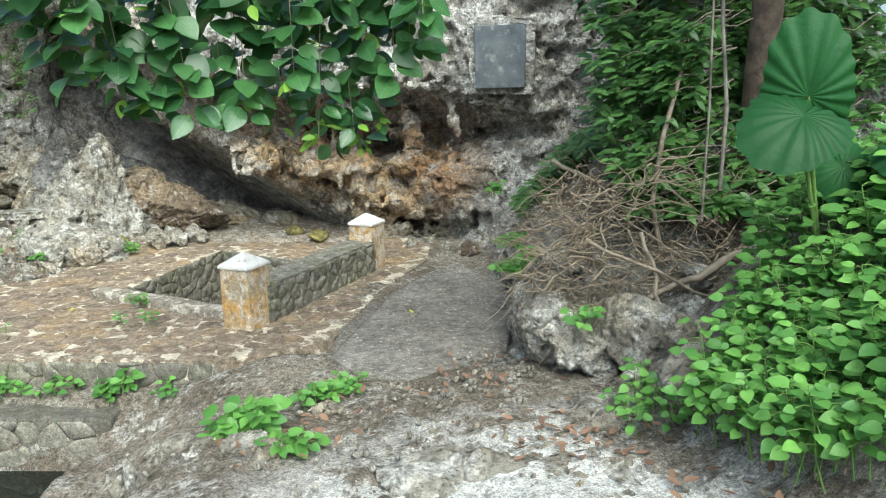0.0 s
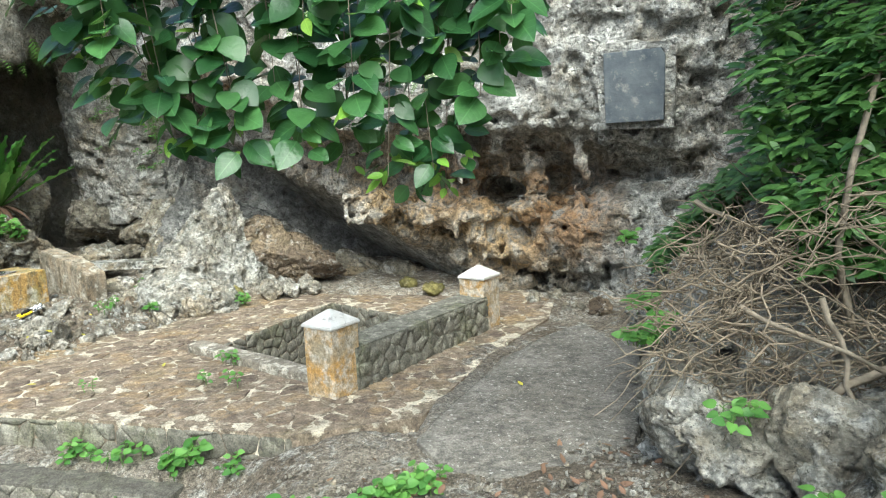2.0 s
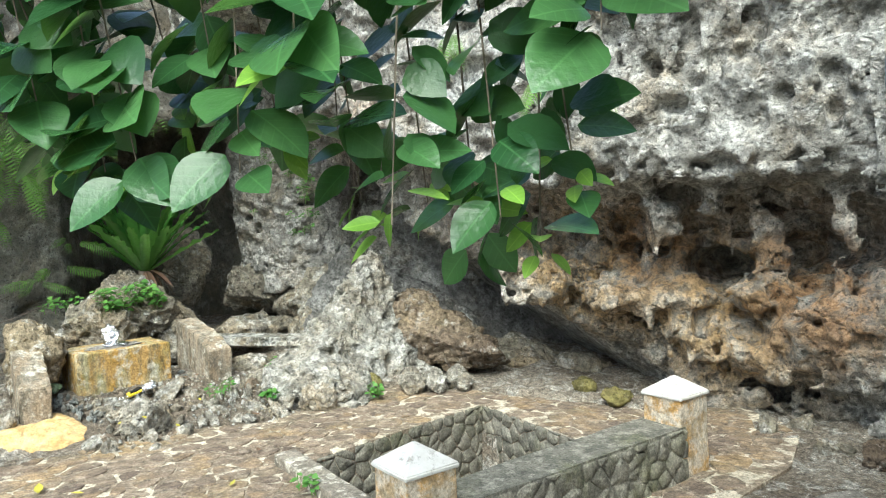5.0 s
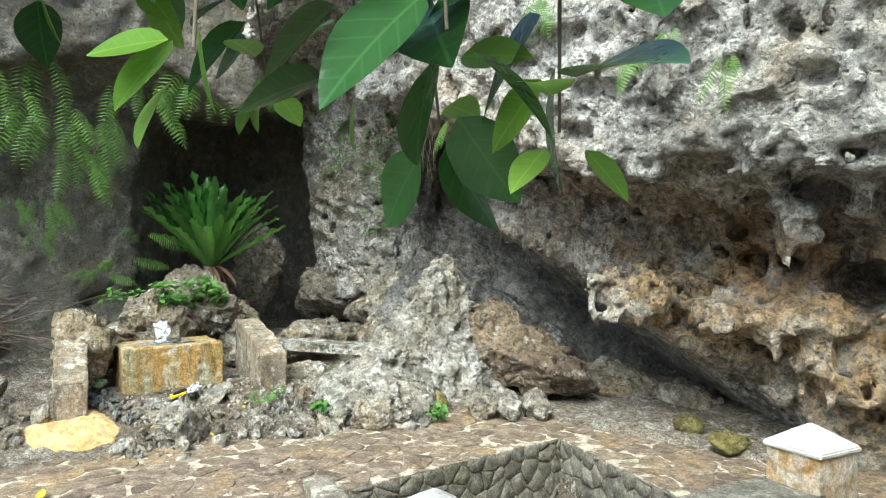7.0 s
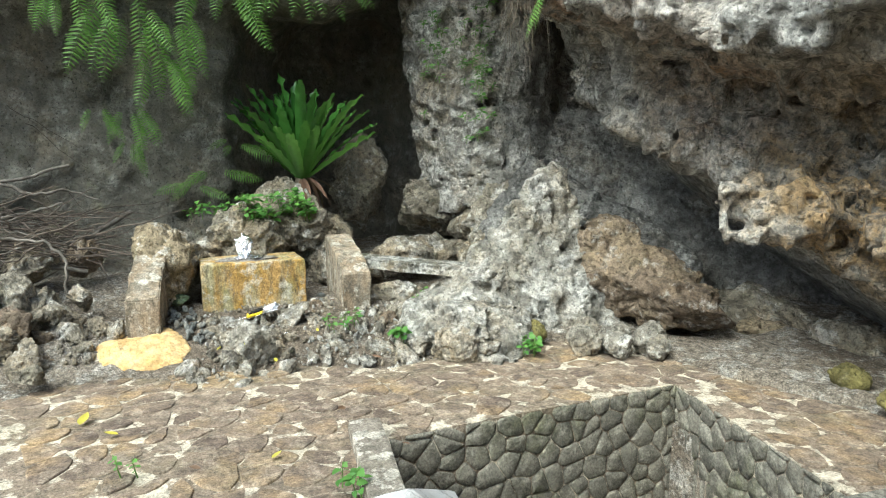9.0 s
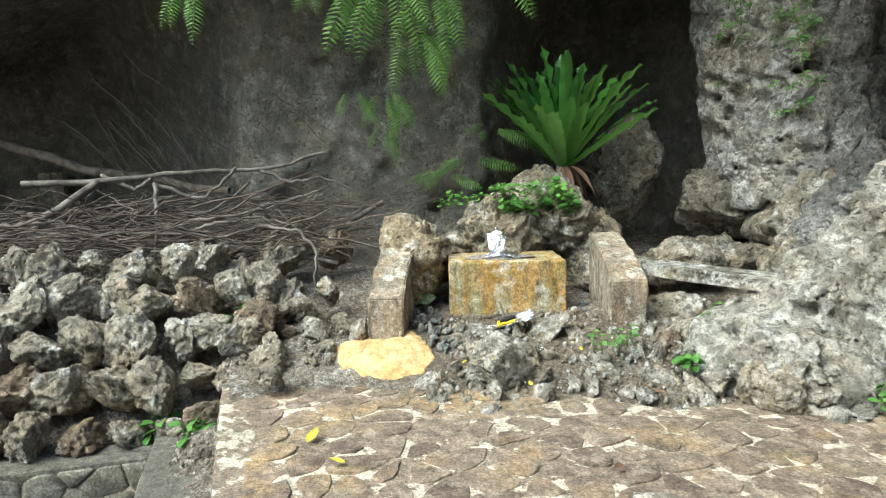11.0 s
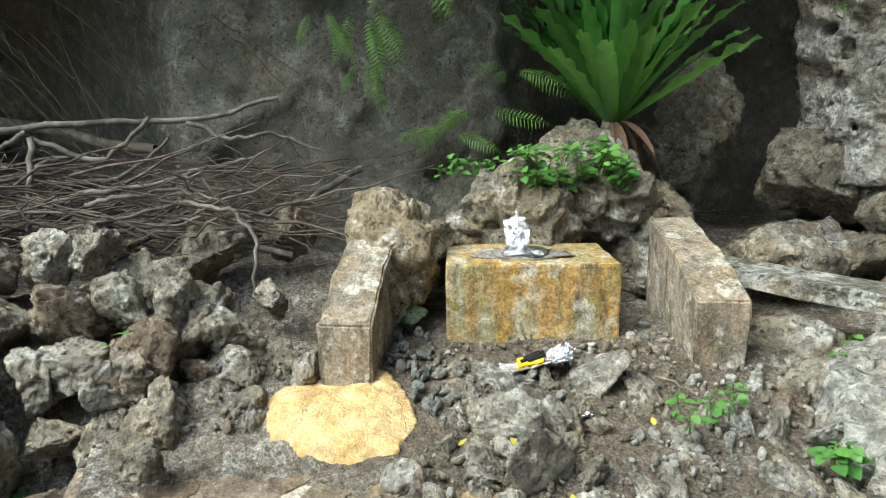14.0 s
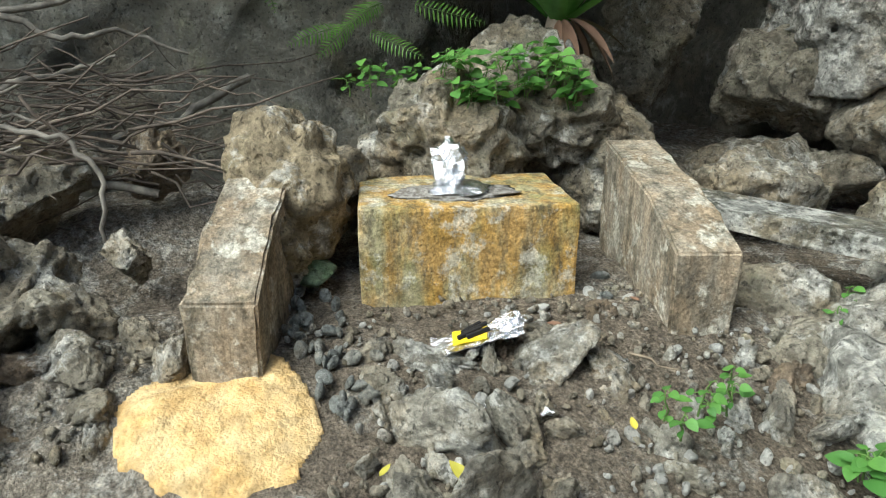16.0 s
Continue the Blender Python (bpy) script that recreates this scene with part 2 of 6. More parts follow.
def ground_height(x, y):
    ramp = np.clip(-0.42 - 0.145 * (y - 3.5) + 0.08 * (x - 0.6), -0.73, 0.12)
    z = np.where(y > 4.9, np.minimum(ramp, -0.66), ramp)
    low = mix(-0.93, -1.12, (5.1 - y) / 0.5)
    z = mix(z, low, (-1.25 - x) / 1.1) * (y < 5.3) + z * (y >= 5.3)
    z = np.where((y >= 5.3) & (x < -0.9), mix(z, -1.0, (-0.9 - x) / 0.2), z)
    z = np.where((x > POOL[0]) & (x < POOL[1]) & (y > POOL[2]) & (y < POOL[3]), -1.9, z)
    bank = mix(0, 1.1, (x - 0.95 - 0.1 * np.sin(3 * y)) / 1.6) * mix(1.0, 0.35, (3.4 - y) / 3.0)
    z = z + bank
    shrine = mix(-0.72, -0.42, (-4.3 - x + 0.33 * (y - 8.2)) / 1.6)
    shrine = mix(shrine, -0.2, (-6.8 - x) / 0.8)
    z = np.where((y > 5.2) & (x < -4.0), np.maximum(z, shrine - 0.04), z)
    left = mix(-1.12, mix(-0.22, 0.36, (-8.0 - x) / 4.0), (-6.0 - x) / 1.0)
    z = np.where((y <= 5.2) & (x < -5.8), np.maximum(z, left), z)
    z = np.where((y > 7.0) & (x < -1.3), np.maximum(z, mix(-1.2, -0.66, (y - 9.0) / 0.4)), z)
    pit = (x > -3.6) & (x < -1.0) & (y > 5.9) & (y < 8.95) & (y > 6.05 - 0.55 * (x + 1.9)) & (y < 8.85 - 0.45 * (x + 3.0))
    z = np.where(pit & (z < -0.5), -1.75, z)
    return z


fine_x = np.arange(-9.6, 3.0, 0.04)
fine_y = np.arange(-0.6, 12.0, 0.04)
far = np.array([0.3, 0.8, 1.6, 3, 6, 12, 25, 60, 150, 400])
gx = np.concatenate([fine_x[0] - far[::-1], fine_x, fine_x[-1] + far])
gy = np.concatenate([fine_y[0] - far[::-1], fine_y, fine_y[-1] + far])
X, Y = np.meshgrid(gx, gy, indexing="ij")
Z = ground_height(X, Y)
flat = np.stack([X.ravel(), Y.ravel(), np.zeros(X.size)], 1)


def ground_noise(flat):
    return 0.06 * fbm(flat, 1.6, 3) + 0.05 * (0.5 - ridged(flat, 4.0, 3)) + 0.03 * fbm(flat, 9.0, 3) + 0.012 * fbm(flat, 24.0, 2)


rough_ground = ground_noise(flat) * mix(1.0, 0.55, (1.3 - np.hypot(flat[:, 0] + 5.3, flat[:, 1] - 7.2)) / 0.4)
path_part = mix(1.0, 0.35, (0.75 - np.abs(X + 0.1)) / 0.3) * 1.0
Z = Z + rough_ground.reshape(X.shape) * np.where((Y > 4.6) & (Y < 8.4) & (X > -0.9) & (X < 0.8), path_part, 1.0)
n0, n1 = X.shape
idx = np.arange(n0 * n1).reshape(n0, n1)
quads = np.stack([idx[:-1, :-1], idx[1:, :-1], idx[1:, 1:], idx[:-1, 1:]], -1).reshape(-1, 4)


def ground_material():
    m, nt, b = shader("stony_ground", 0.95)
    p = place(nt)
    c = blend(nt, spot(nt, p, 1.1, 8, 0.4, 0.6), (0.19, 0.155, 0.115), (0.33, 0.285, 0.225))
    c = blend(nt, times(nt, spot(nt, p, 5.0, 10, 0.5, 0.58, 0.8), 0.75), c, (0.60, 0.58, 0.52))
    c = blend(nt, times(nt, spot(nt, p, 24.0, 6, 0.5, 0.62, 0.7), 0.7), c, (0.10, 0.085, 0.065))
    chip = spot(nt, p, 30.0, 0, 0.16, 0.10, kind="ShaderNodeTexVoronoi")
    c = blend(nt, times(nt, chip, 0.7), c, (0.55, 0.53, 0.48))
    shrine_floor = near(nt, p, (-5.5, 7.2, -0.5), 1.2, 0.5)
    c = blend(nt, times(nt, shrine_floor, spot(nt, p, 3.0, 9, 0.36, 0.5, 0.75)), c, (0.20, 0.162, 0.12))
    worn_path = near(nt, p, (-0.15, 6.0, -0.7), 0.75, 0.35)
    c = blend(nt, times(nt, worn_path, spot(nt, p, 2.2, 6, 0.3, 0.5)), c, (0.27, 0.255, 0.225))
    white = near(nt, p, (0.35, 2.5, -0.35), 1.15, 0.4)
    c = blend(nt, times(nt, white, spot(nt, p, 2.3, 9, 0.44, 0.5, 0.7)), c, (0.78, 0.76, 0.71))
    c = speckled(nt, p, speckled(nt, p, c, 85.0, 0.5, 1.5), 26.0, 0.6, 1.5)
    nt.links.new(c, b.inputs["Base Color"])
    bumped(nt, b, ((spot(nt, p, 14.0, 10, 0.2, 0.8, 0.75), 1.0), (spot(nt, p, 60.0, 6, 0.2, 0.8), 0.5), (chip, 0.4)), 0.045, 1.0)
    return m


GROUND = ground_material()
me = grid_mesh("ground", np.stack([X, Y, Z], -1).reshape(-1, 3), quads)
me.materials.append(GROUND)
ground = tagged(new("ground", me), "stony earth ground with worn pale rock underfoot", "ground", kind="structure")


# ---- cliff ----
def half(x, y, z, at, n):
    """Distance to the half space behind a plane through at with the outward normal n."""
    k = math.sqrt(n[0] ** 2 + n[1] ** 2 + n[2] ** 2)
    return ((x - at[0]) * n[0] + (y - at[1]) * n[1] + (z - at[2]) * n[2]) / k


FOOT_AT, FOOT_WAY = (-5.85, 10.27, 0.86), (0.62, -0.70, 0.36)


def cliff_base(x, y, z):
    # the pale upper face with its brow
    brow = np.interp(x, [-5.2, -4.5, -3.4, -2.6, -1.9, -0.9, -0.2, 0.5, 1.2], [2.3, 2.0, 1.62, 1.3, 1.22, 1.16, 1.05, 0.95, 0.7])
    face = 8.82 - 0.1 * np.clip(z - 1.4, 0, 4) + 0.25 * np.clip(x - 1.0, 0, 2) + 0.1 * np.clip(-3.4 - x, 0, 3)
    upper = smax(face - y, (brow - z) * 0.9 + 0.25 * (9.6 - y), 0.12)
    # the lower mass, cut by the sloping underside of the overhang
    under = half(x, y, z, (-4.8, 9.16, 1.92), (-0.619, -0.57, -1.0))
    front = 9.75 + 0.12 * np.sin(2.3 * x + 1.0) + 0.3 * np.clip(z - 0.45, 0, 1)
    lower = smax(front - y, under, 0.1)
    over = smin(upper, lower, 0.18)
    # the layered outcrop beside the bank
    out = smax(half(x, y, z, (0.35, 9.02, 0.2), (-0.25, -1.0, -0.28)), half(x, y, z, (0.3, 9.2, 0.4), (-0.42, -0.25, 0.9)), 0.08)
    out = smax(out, half(x, y, z, (-0.55, 9.3, -0.3), (-0.75, -0.2, -0.75)), 0.08)
    over = smin(over, smax(out, -0.62 - z, 0.06), 0.08)
    over = smax(over, x - 3.2, 0.2)
    over = smax(over, -5.15 - x - 0.25 * (z - 1.8), 0.2)
    # hollows under the brow and the low cave mouth
    for c, r in (((-1.0, 9.75, 0.55), (0.34, 0.9, 0.24)), ((-0.35, 9.7, 0.62), (0.42, 0.6, 0.26)), ((0.28, 9.0, 0.84), (0.26, 0.5, 0.15)), ((-1.75, 9.6, 0.78), (0.4, 0.6, 0.2)),
                 ((-2.5, 9.7, 0.85), (0.35, 0.5, 0.16)), ((-3.2, 9.3, 1.5), (0.45, 0.35, 0.12)), ((-0.2, 9.05, -0.66), (0.72, 1.2, 0.36)), ((-0.72, 9.75, 0.12), (0.15, 0.3, 0.12))):
        over = smax(over, -ball(x, y, z, c, r), 0.06)
    # rounded nubs hanging from it
    for c, r in (((-1.35, 9.65, 0.22), (0.3, 0.3, 0.2)), ((-1.95, 9.7, 0.28), (0.34, 0.3, 0.16)), ((-0.62, 9.55, 0.3), (0.2, 0.25, 0.16)), ((-0.55, 9.4, 0.86), (0.13, 0.16, 0.28)), ((0.02, 9.1, 0.85), (0.11, 0.14, 0.2)),
                 ((-1.35, 9.35, 1.0), (0.16, 0.2, 0.26)), ((-1.0, 9.3, 1.08), (0.1, 0.14, 0.16)), ((-2.6, 9.55, 0.42), (0.32, 0.3, 0.2)), ((-0.95, 9.6, -0.1), (0.4, 0.3, 0.22))):
        over = smin(over, ball(x, y, z, c, r), 0.1)
    # the steep footwall behind the crack
    foot = half(x, y, z, (FOOT_AT[0] - 0.3, FOOT_AT[1] + 0.4, FOOT_AT[2]), FOOT_WAY)
    foot = smax(foot, half(x, y, z, (-5.95, 10.5, 0.9), (-1.0, -0.25, -0.1)), 0.05)
    d = smin(over, foot, 0.05)
    # leaning column beside the cave
    col = np.sqrt(((x + 7.0 - 0.14 * (z - 1)) / 1.12) ** 2 + ((y - 10.55 + 0.15 * (z - 1)) / 0.85) ** 2) - 0.85
    col = smax(col, 0.42 + 0.25 * (x + 6.6) - z, 0.1)
    d = smin(d, col, 0.12)
    rear = 12.1 - y
    d = np.minimum(d, rear)
    roof = 3.15 - z + 0.3 * np.clip(x + 7.0, 0, 3)
    roof = np.maximum(roof, np.maximum(8.6 - 0.5 * (x + 7.0) - y, x + 4.6))
    d = smin(d, roof, 0.3)
    # right bank: a low rock nose, then a slope up to the creepers
    edge = np.interp(z, [-1.0, 0.1, 0.3, 1.1, 3.0], [0.62, 0.76, 1.0, 1.75, 2.0]) + 0.22 * np.clip(y - 6.6, 0, 2.5) * (z > 0.3)
    flank = (edge - x) * 0.72
    flank = smax(flank, (4.75 - y + 0.5 * np.clip(z, -1, 2)) * 0.8, 0.2)
    d = smin(d, flank, 0.25)
    return d


def cliff_rough(p):
    # the footwall and the underside are smoother than the weathered face
    smooth = np.clip((p[:, 1] - 9.9) / 0.5, 0, 1) * np.clip((p[:, 0] + 6.3) / 0.4, 0, 1)
    big = 0.16 * fbm(p, 0.9, 3) + 0.16 * (0.55 - ridged(p, 1.7, 2))
    mid = 0.17 * (0.6 - ridged(p, 4.0, 3, 3.1)) + 0.09 * fbm(p, 8.0, 3, shift=5.0) + 0.07 * (0.5 - ridged(p, 11.0, 2, 9.0))
    holes = np.clip(vnoise(p * 6.3 + 2.0) - 0.66, 0, 1) * 0.85 + np.clip(vnoise(p * 13.0 + 5.0) - 0.68, 0, 1) * 0.35
    return big * (1 - 0.55 * smooth) + (mid + holes) * (1 - 0.72 * smooth)


CELL = 0.034
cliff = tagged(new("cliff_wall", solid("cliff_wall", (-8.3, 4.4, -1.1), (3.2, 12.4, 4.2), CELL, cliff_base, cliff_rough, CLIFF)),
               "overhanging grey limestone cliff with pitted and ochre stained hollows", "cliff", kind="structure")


def cave_base(x, y, z):
    fx = -8.1 - np.interp(y, [-2.4, -1.0, 1.0, 3.6, 4.6, 5.4, 7.7, 9.2], [2.5, 4.2, 4.8, 3.6, 1.7, 0.2, 0.0, 1.5])
    fx = fx + 0.45 * np.clip(0.3 - z, 0, 1) + 0.35 * np.clip(z - 1.6, 0, 3) * np.clip((8.6 - y) / 1.2, 0, 1)
    d = (x - fx) * 0.8
    shelf = np.maximum(2.75 - z - 0.25 * np.clip(5 - y, 0, 3) + 0.2 * np.sin(2 * y), np.maximum(x + 7.35 - 0.1 * (y - 5), y - 11.0))
    d = smin(d, 10.5 - y, 0.3)
    return smin(d, shelf, 0.5)


def cave_rough(p):
    return 0.2 * fbm(p, 0.8, 3) + 0.09 * fbm(p, 3.3, 3) + 0.08 * (0.5 - ridged(p, 3.4, 3)) + 0.9 * np.clip(ridged(p, 1.3, 2, 4.0) - 0.87, 0, 1)


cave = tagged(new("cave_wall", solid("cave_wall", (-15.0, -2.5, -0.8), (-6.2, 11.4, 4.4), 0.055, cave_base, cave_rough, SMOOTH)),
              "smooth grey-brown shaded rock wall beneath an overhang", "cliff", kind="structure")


# ---- terrace, pit and posts ----
def masonry_material(name, light, dark, pale, amount, stain=None, moss=0.2, patch=(8.5, 0.53, 0.56)):
    m, nt, b = shader(name, 0.93)
    p = place(nt)
    rnd = nt.nodes.new("ShaderNodeObjectInfo").outputs["Random"]
    c = blend(nt, rnd, dark, light)
    c = blend(nt, times(nt, spot(nt, p, 9.0, 8, 0.4, 0.62), 0.6), c, tuple(0.5 * v for v in dark))
    c = blend(nt, times(nt, spot(nt, p, patch[0], 6, patch[1], patch[2], 0.6), amount), c, pale)
    if stain:
        c = blend(nt, times(nt, spot(nt, p, 2.4, 6, 0.5, 0.66), 0.7), c, stain)
    c = blend(nt, times(nt, spot(nt, p, 1.7, 9, 0.52, 0.68, 0.7), moss), c, (0.13, 0.14, 0.05))
    c = speckled(nt, p, speckled(nt, p, c, 70.0, 0.65, 1.4), 18.0, 0.55, 1.45)
    nt.links.new(c, b.inputs["Base Color"])
    bumped(nt, b, ((spot(nt, p, 22.0, 9, 0.2, 0.8, 0.7), 1.0), (spot(nt, p, 75.0, 5, 0.2, 0.8), 0.4)), 0.015, 0.8)
    return m


PAVING = masonry_material("brown_paving_stone", (0.30, 0.235, 0.17), (0.165, 0.125, 0.095), (0.50, 0.43, 0.33), 0.25, stain=(0.33, 0.23, 0.12))
BED = masonry_material("pale_paving_mortar", (0.66, 0.59, 0.46), (0.60, 0.53, 0.41), (0.21, 0.165, 0.12), 0.95, patch=(6.0, 0.455, 0.49))
MORTAR = masonry_material("weathered_mortar", (0.29, 0.255, 0.205), (0.25, 0.22, 0.175), (0.55, 0.51, 0.43), 0.7)
RUBBLE = masonry_material("rubble_masonry_stone", (0.27, 0.25, 0.20), (0.165, 0.155, 0.125), (0.40, 0.38, 0.31), 0.3, moss=0.5)
JOINT = masonry_material("dark_masonry_joint", (0.15, 0.14, 0.11), (0.13, 0.12, 0.10), (0.2, 0.19, 0.15), 0.3)
WET = masonry_material("old_wall_top", (0.22, 0.21, 0.17), (0.2, 0.19, 0.155), (0.36, 0.34, 0.28), 0.5, moss=0.6)

TOP = -0.70
P1, P2 = Vector((-1.77, 5.94)), Vector((-0.97, 7.94))
along = (P2 - P1).normalized()
across = Vector((-along.y, along.x))
PIT = [Vector((-3.49, 6.93)), P1 + across * 0.16 + along * 0.17, P2 + across * 0.17 - along * 0.1, Vector((-3.05, 8.92))]
TERRACE = [(-5.92, 5.15), (-3.2, 5.17), (-1.75, 5.12), (-0.95, 5.55), (-0.72, 7.0), (-0.3, 8.3), (-0.3, 9.2), (-2.0, 10.9), (-4.4, 10.9), (-4.6, 7.6), (-5.9, 6.4)]


def inside(pt, ring):
    n, hit = len(ring), False
    for i in range(n):
        (x1, y1), (x2, y2) = ring[i], ring[(i + 1) % n]
        if (y1 > pt[1]) != (y2 > pt[1]) and pt[0] < (x2 - x1) * (pt[1] - y1) / (y2 - y1) + x1:
            hit = not hit
    return hit


def clip_half(poly, n, c):
    """The part of poly where n . p <= c."""
    out = []
    for i in range(len(poly)):
        a, b = poly[i], poly[(i + 1) % len(poly)]
        da, db = n[0] * a[0] + n[1] * a[1] - c, n[0] * b[0] + n[1] * b[1] - c
        if da <= 0:
            out.append(a)
        if (da < 0) != (db < 0) and da != db:
            t = da / (da - db)
            out.append((a[0] + t * (b[0] - a[0]), a[1] + t * (b[1] - a[1])))
    return out


def cells(x0, x1, y0, y1, size, seed, stretch=1.0):
    """Irregular stone outlines that fill a rectangle: a list of (centre, ring)."""
    rng = np.random.RandomState(seed)
    pts = []
    ny, nx = max(1, round((y1 - y0) / size)), max(1, round((x1 - x0) / (size * stretch)))
    for j in range(-1, ny + 1):
        for i in range(-1, nx + 1):
            pts.append((x0 + (i + 0.5 + 0.5 * (j % 2) + rng.uniform(-0.42, 0.42)) * (x1 - x0) / nx, y0 + (j + 0.5 + rng.uniform(-0.42, 0.42)) * (y1 - y0) / ny))
    pts = np.array(pts)
    out = []
    for k, c in enumerate(pts):
        poly = [(x0, y0), (x1, y0), (x1, y1), (x0, y1)]
        d = ((pts - c) ** 2).sum(1)
        for q in np.argsort(d)[1:18]:
            n = pts[q] - c
            poly = clip_half(poly, n, float(n @ (pts[q] + c) / 2))
            if len(poly) < 3:
                break
        if len(poly) >= 3:
            area = 0.5 * abs(sum(poly[i][0] * poly[(i + 1) % len(poly)][1] - poly[(i + 1) % len(poly)][0] * poly[i][1] for i in range(len(poly))))
            if area > 0.15 * size * size:
                out.append((tuple(c), poly))
    return out


def round_ring(poly, gap, rng, cut=0.28):
    """The outline drawn in by gap, its corners cut."""
    c = np.mean(poly, 0)
    ring = []
    n = len(poly)
    for i in range(n):
        a, b, d = np.array(poly[i - 1]), np.array(poly[i]), np.array(poly[(i + 1) % n])
        for q in (b + (a - b) * cut * rng.uniform(0.6, 1.1), b + (d - b) * cut * rng.uniform(0.6, 1.1)):
            r = q - c
            L = np.linalg.norm(r)
            ring.append(tuple(c + r * max(0.3, 1 - gap / max(L, 1e-3))))
    return ring


def stone_mesh(ring, depth, rise, rng, name="stone", inner=0.84):
    """A flat stone with a domed edge, on its outline, from -depth to rise."""
    c = np.mean(ring, 0)
    n = len(ring)
    v = [(x, y, -depth) for x, y in ring] + [(x, y, rise * 0.35) for x, y in ring]
    v += [tuple(c + (np.array(q) - c) * inner) + (rise * rng.uniform(0.8, 1.05),) for q in ring] + [tuple(c) + (rise,)]
    f = []
    for i in range(n):
        j = (i + 1) % n
        f += [(i, j, n + j, n + i), (n + i, n + j, 2 * n + j, 2 * n + i), (2 * n + i, 2 * n + j, 3 * n)]
    me = bpy.data.meshes.new(name)
    me.from_pydata(v, [], f)
    for q in me.polygons:
        q.use_smooth = inner < 0.9
    return me


terrace = thing("terrace", pose(0, 0, 0), "raised terrace paved with brown stones and pale mortar", "terrace", kind="structure")


def ring_with_hole(outer, hole, z0, z1):
    """A slab with a hole through it."""
    bm = bmesh.new()
    o = [bm.verts.new((x, y, z1)) for x, y in outer]
    h = [bm.verts.new((x, y, z1)) for x, y in hole]
    eo = [bm.edges.new((o[i], o[(i + 1) % len(o)])) for i in range(len(o))]
    eh = [bm.edges.new((h[i], h[(i + 1) % len(h)])) for i in range(len(h))]
    bmesh.ops.triangle_fill(bm, edges=eo + eh, use_beauty=True)
    top = bm.faces[:]
    ext = bmesh.ops.extrude_face_region(bm, geom=top)
    bmesh.ops.translate(bm, verts=[v for v in ext["geom"] if isinstance(v, bmesh.types.BMVert)], vec=(0, 0, z0 - z1))
    bmesh.ops.recalc_face_normals(bm, faces=bm.faces[:])
    return bm


part("mortar_bed", ring_with_hole(TERRACE, [tuple(p) for p in PIT], -1.7, TOP - 0.012), BED, terrace)

# the parapet between the posts
WALL_TOP = -0.36
parapet = thing("parapet_wall", pose(0, 0, 0), "low rubble stone wall joining two posts beside the pit", "wall", kind="structure")
a0, a1 = P1 + along * 0.1, P2 - along * 0.1
ring = [a0 - across * 0.15, a1 - across * 0.15, a1 + across * 0.17, a0 + across * 0.17]
part("core", worn(prism([tuple(p) for p in ring], -1.7, WALL_TOP), 5, 0.02, 5.0), WET, parapet)


curb = thing("pit_curb", pose(0, 0, 0), "low mortared stone kerb along the pit edge", "kerb", kind="structure")
c0, c1 = PIT[0] + Vector((-0.12, 0.0)), PIT[1] + across * 0.05
cn = Vector(((c1 - c0).y, -(c1 - c0).x)).normalized()
part("kerb", worn(prism([tuple(p) for p in (c0 + cn * 0.16, c1 + cn * 0.16, c1 - cn * 0.02, c0 - cn * 0.02)], -0.9, TOP + 0.075, 0.02), 4, 0.02, 6.0), MORTAR, curb)


def face_stones(parent, start, end, z0, z1, size, seed, proud=0.013):
    """Rubble stones on an upright face from start to end, whose outside lies to the right of that way."""
    w = (Vector(end) - Vector(start)).to_2d()
    L = w.length
    w.normalize()
    m = Matrix(((w.x, 0, w.y, start[0]), (w.y, 0, -w.x, start[1]), (0, 1, 0, 0), (0, 0, 0, 1)))
    rng = np.random.RandomState(seed)
    for c, poly in cells(0, L, z0, z1, size, seed, 1.15):
        me = stone_mesh(round_ring(poly, 0.005, rng, 0.16), 0.03, proud * rng.uniform(0.6, 1.3), rng)
        me.materials.append(RUBBLE)
        ob = new("stone", me)
        ob.parent, ob.matrix_basis = parent, m


def post(m, label):
    """A square post with a white painted, pyramid shaped cap."""
    ob = thing("stone_post", m, label, "post", "posts of the pit wall")
    w = 0.15
    part("shaft", worn(prism([(-w, -w), (w, -w), (w, w), (-w, w)], 0, 0.665, 0.012), 2, 0.008), POST, ob, "ochre stained, once whitewashed shaft")
    bm = bmesh.new()
    w = 0.163
    lo = [bm.verts.new((x * w, y * w, 0.64)) for x, y in ((-1, -1), (1, -1), (1, 1), (-1, 1))]
    hi = [bm.verts.new((x * w, y * w, 0.664)) for x, y in ((-1, -1), (1, -1), (1, 1), (-1, 1))]
    tip = bm.verts.new((0, 0, 0.775))
    bm.faces.new(lo[::-1])
    for i in range(4):
        j = (i + 1) % 4
        bm.faces.new((lo[i], lo[j], hi[j], hi[i]))
        bm.faces.new((hi[i], hi[j], tip))
    bmesh.ops.bevel(bm, geom=bm.edges[:], offset=0.006, segments=2, affect="EDGES")
    part("cap", worn(bm, 2, 0.004), CAP, ob, "chipped white pyramid cap")
    return ob


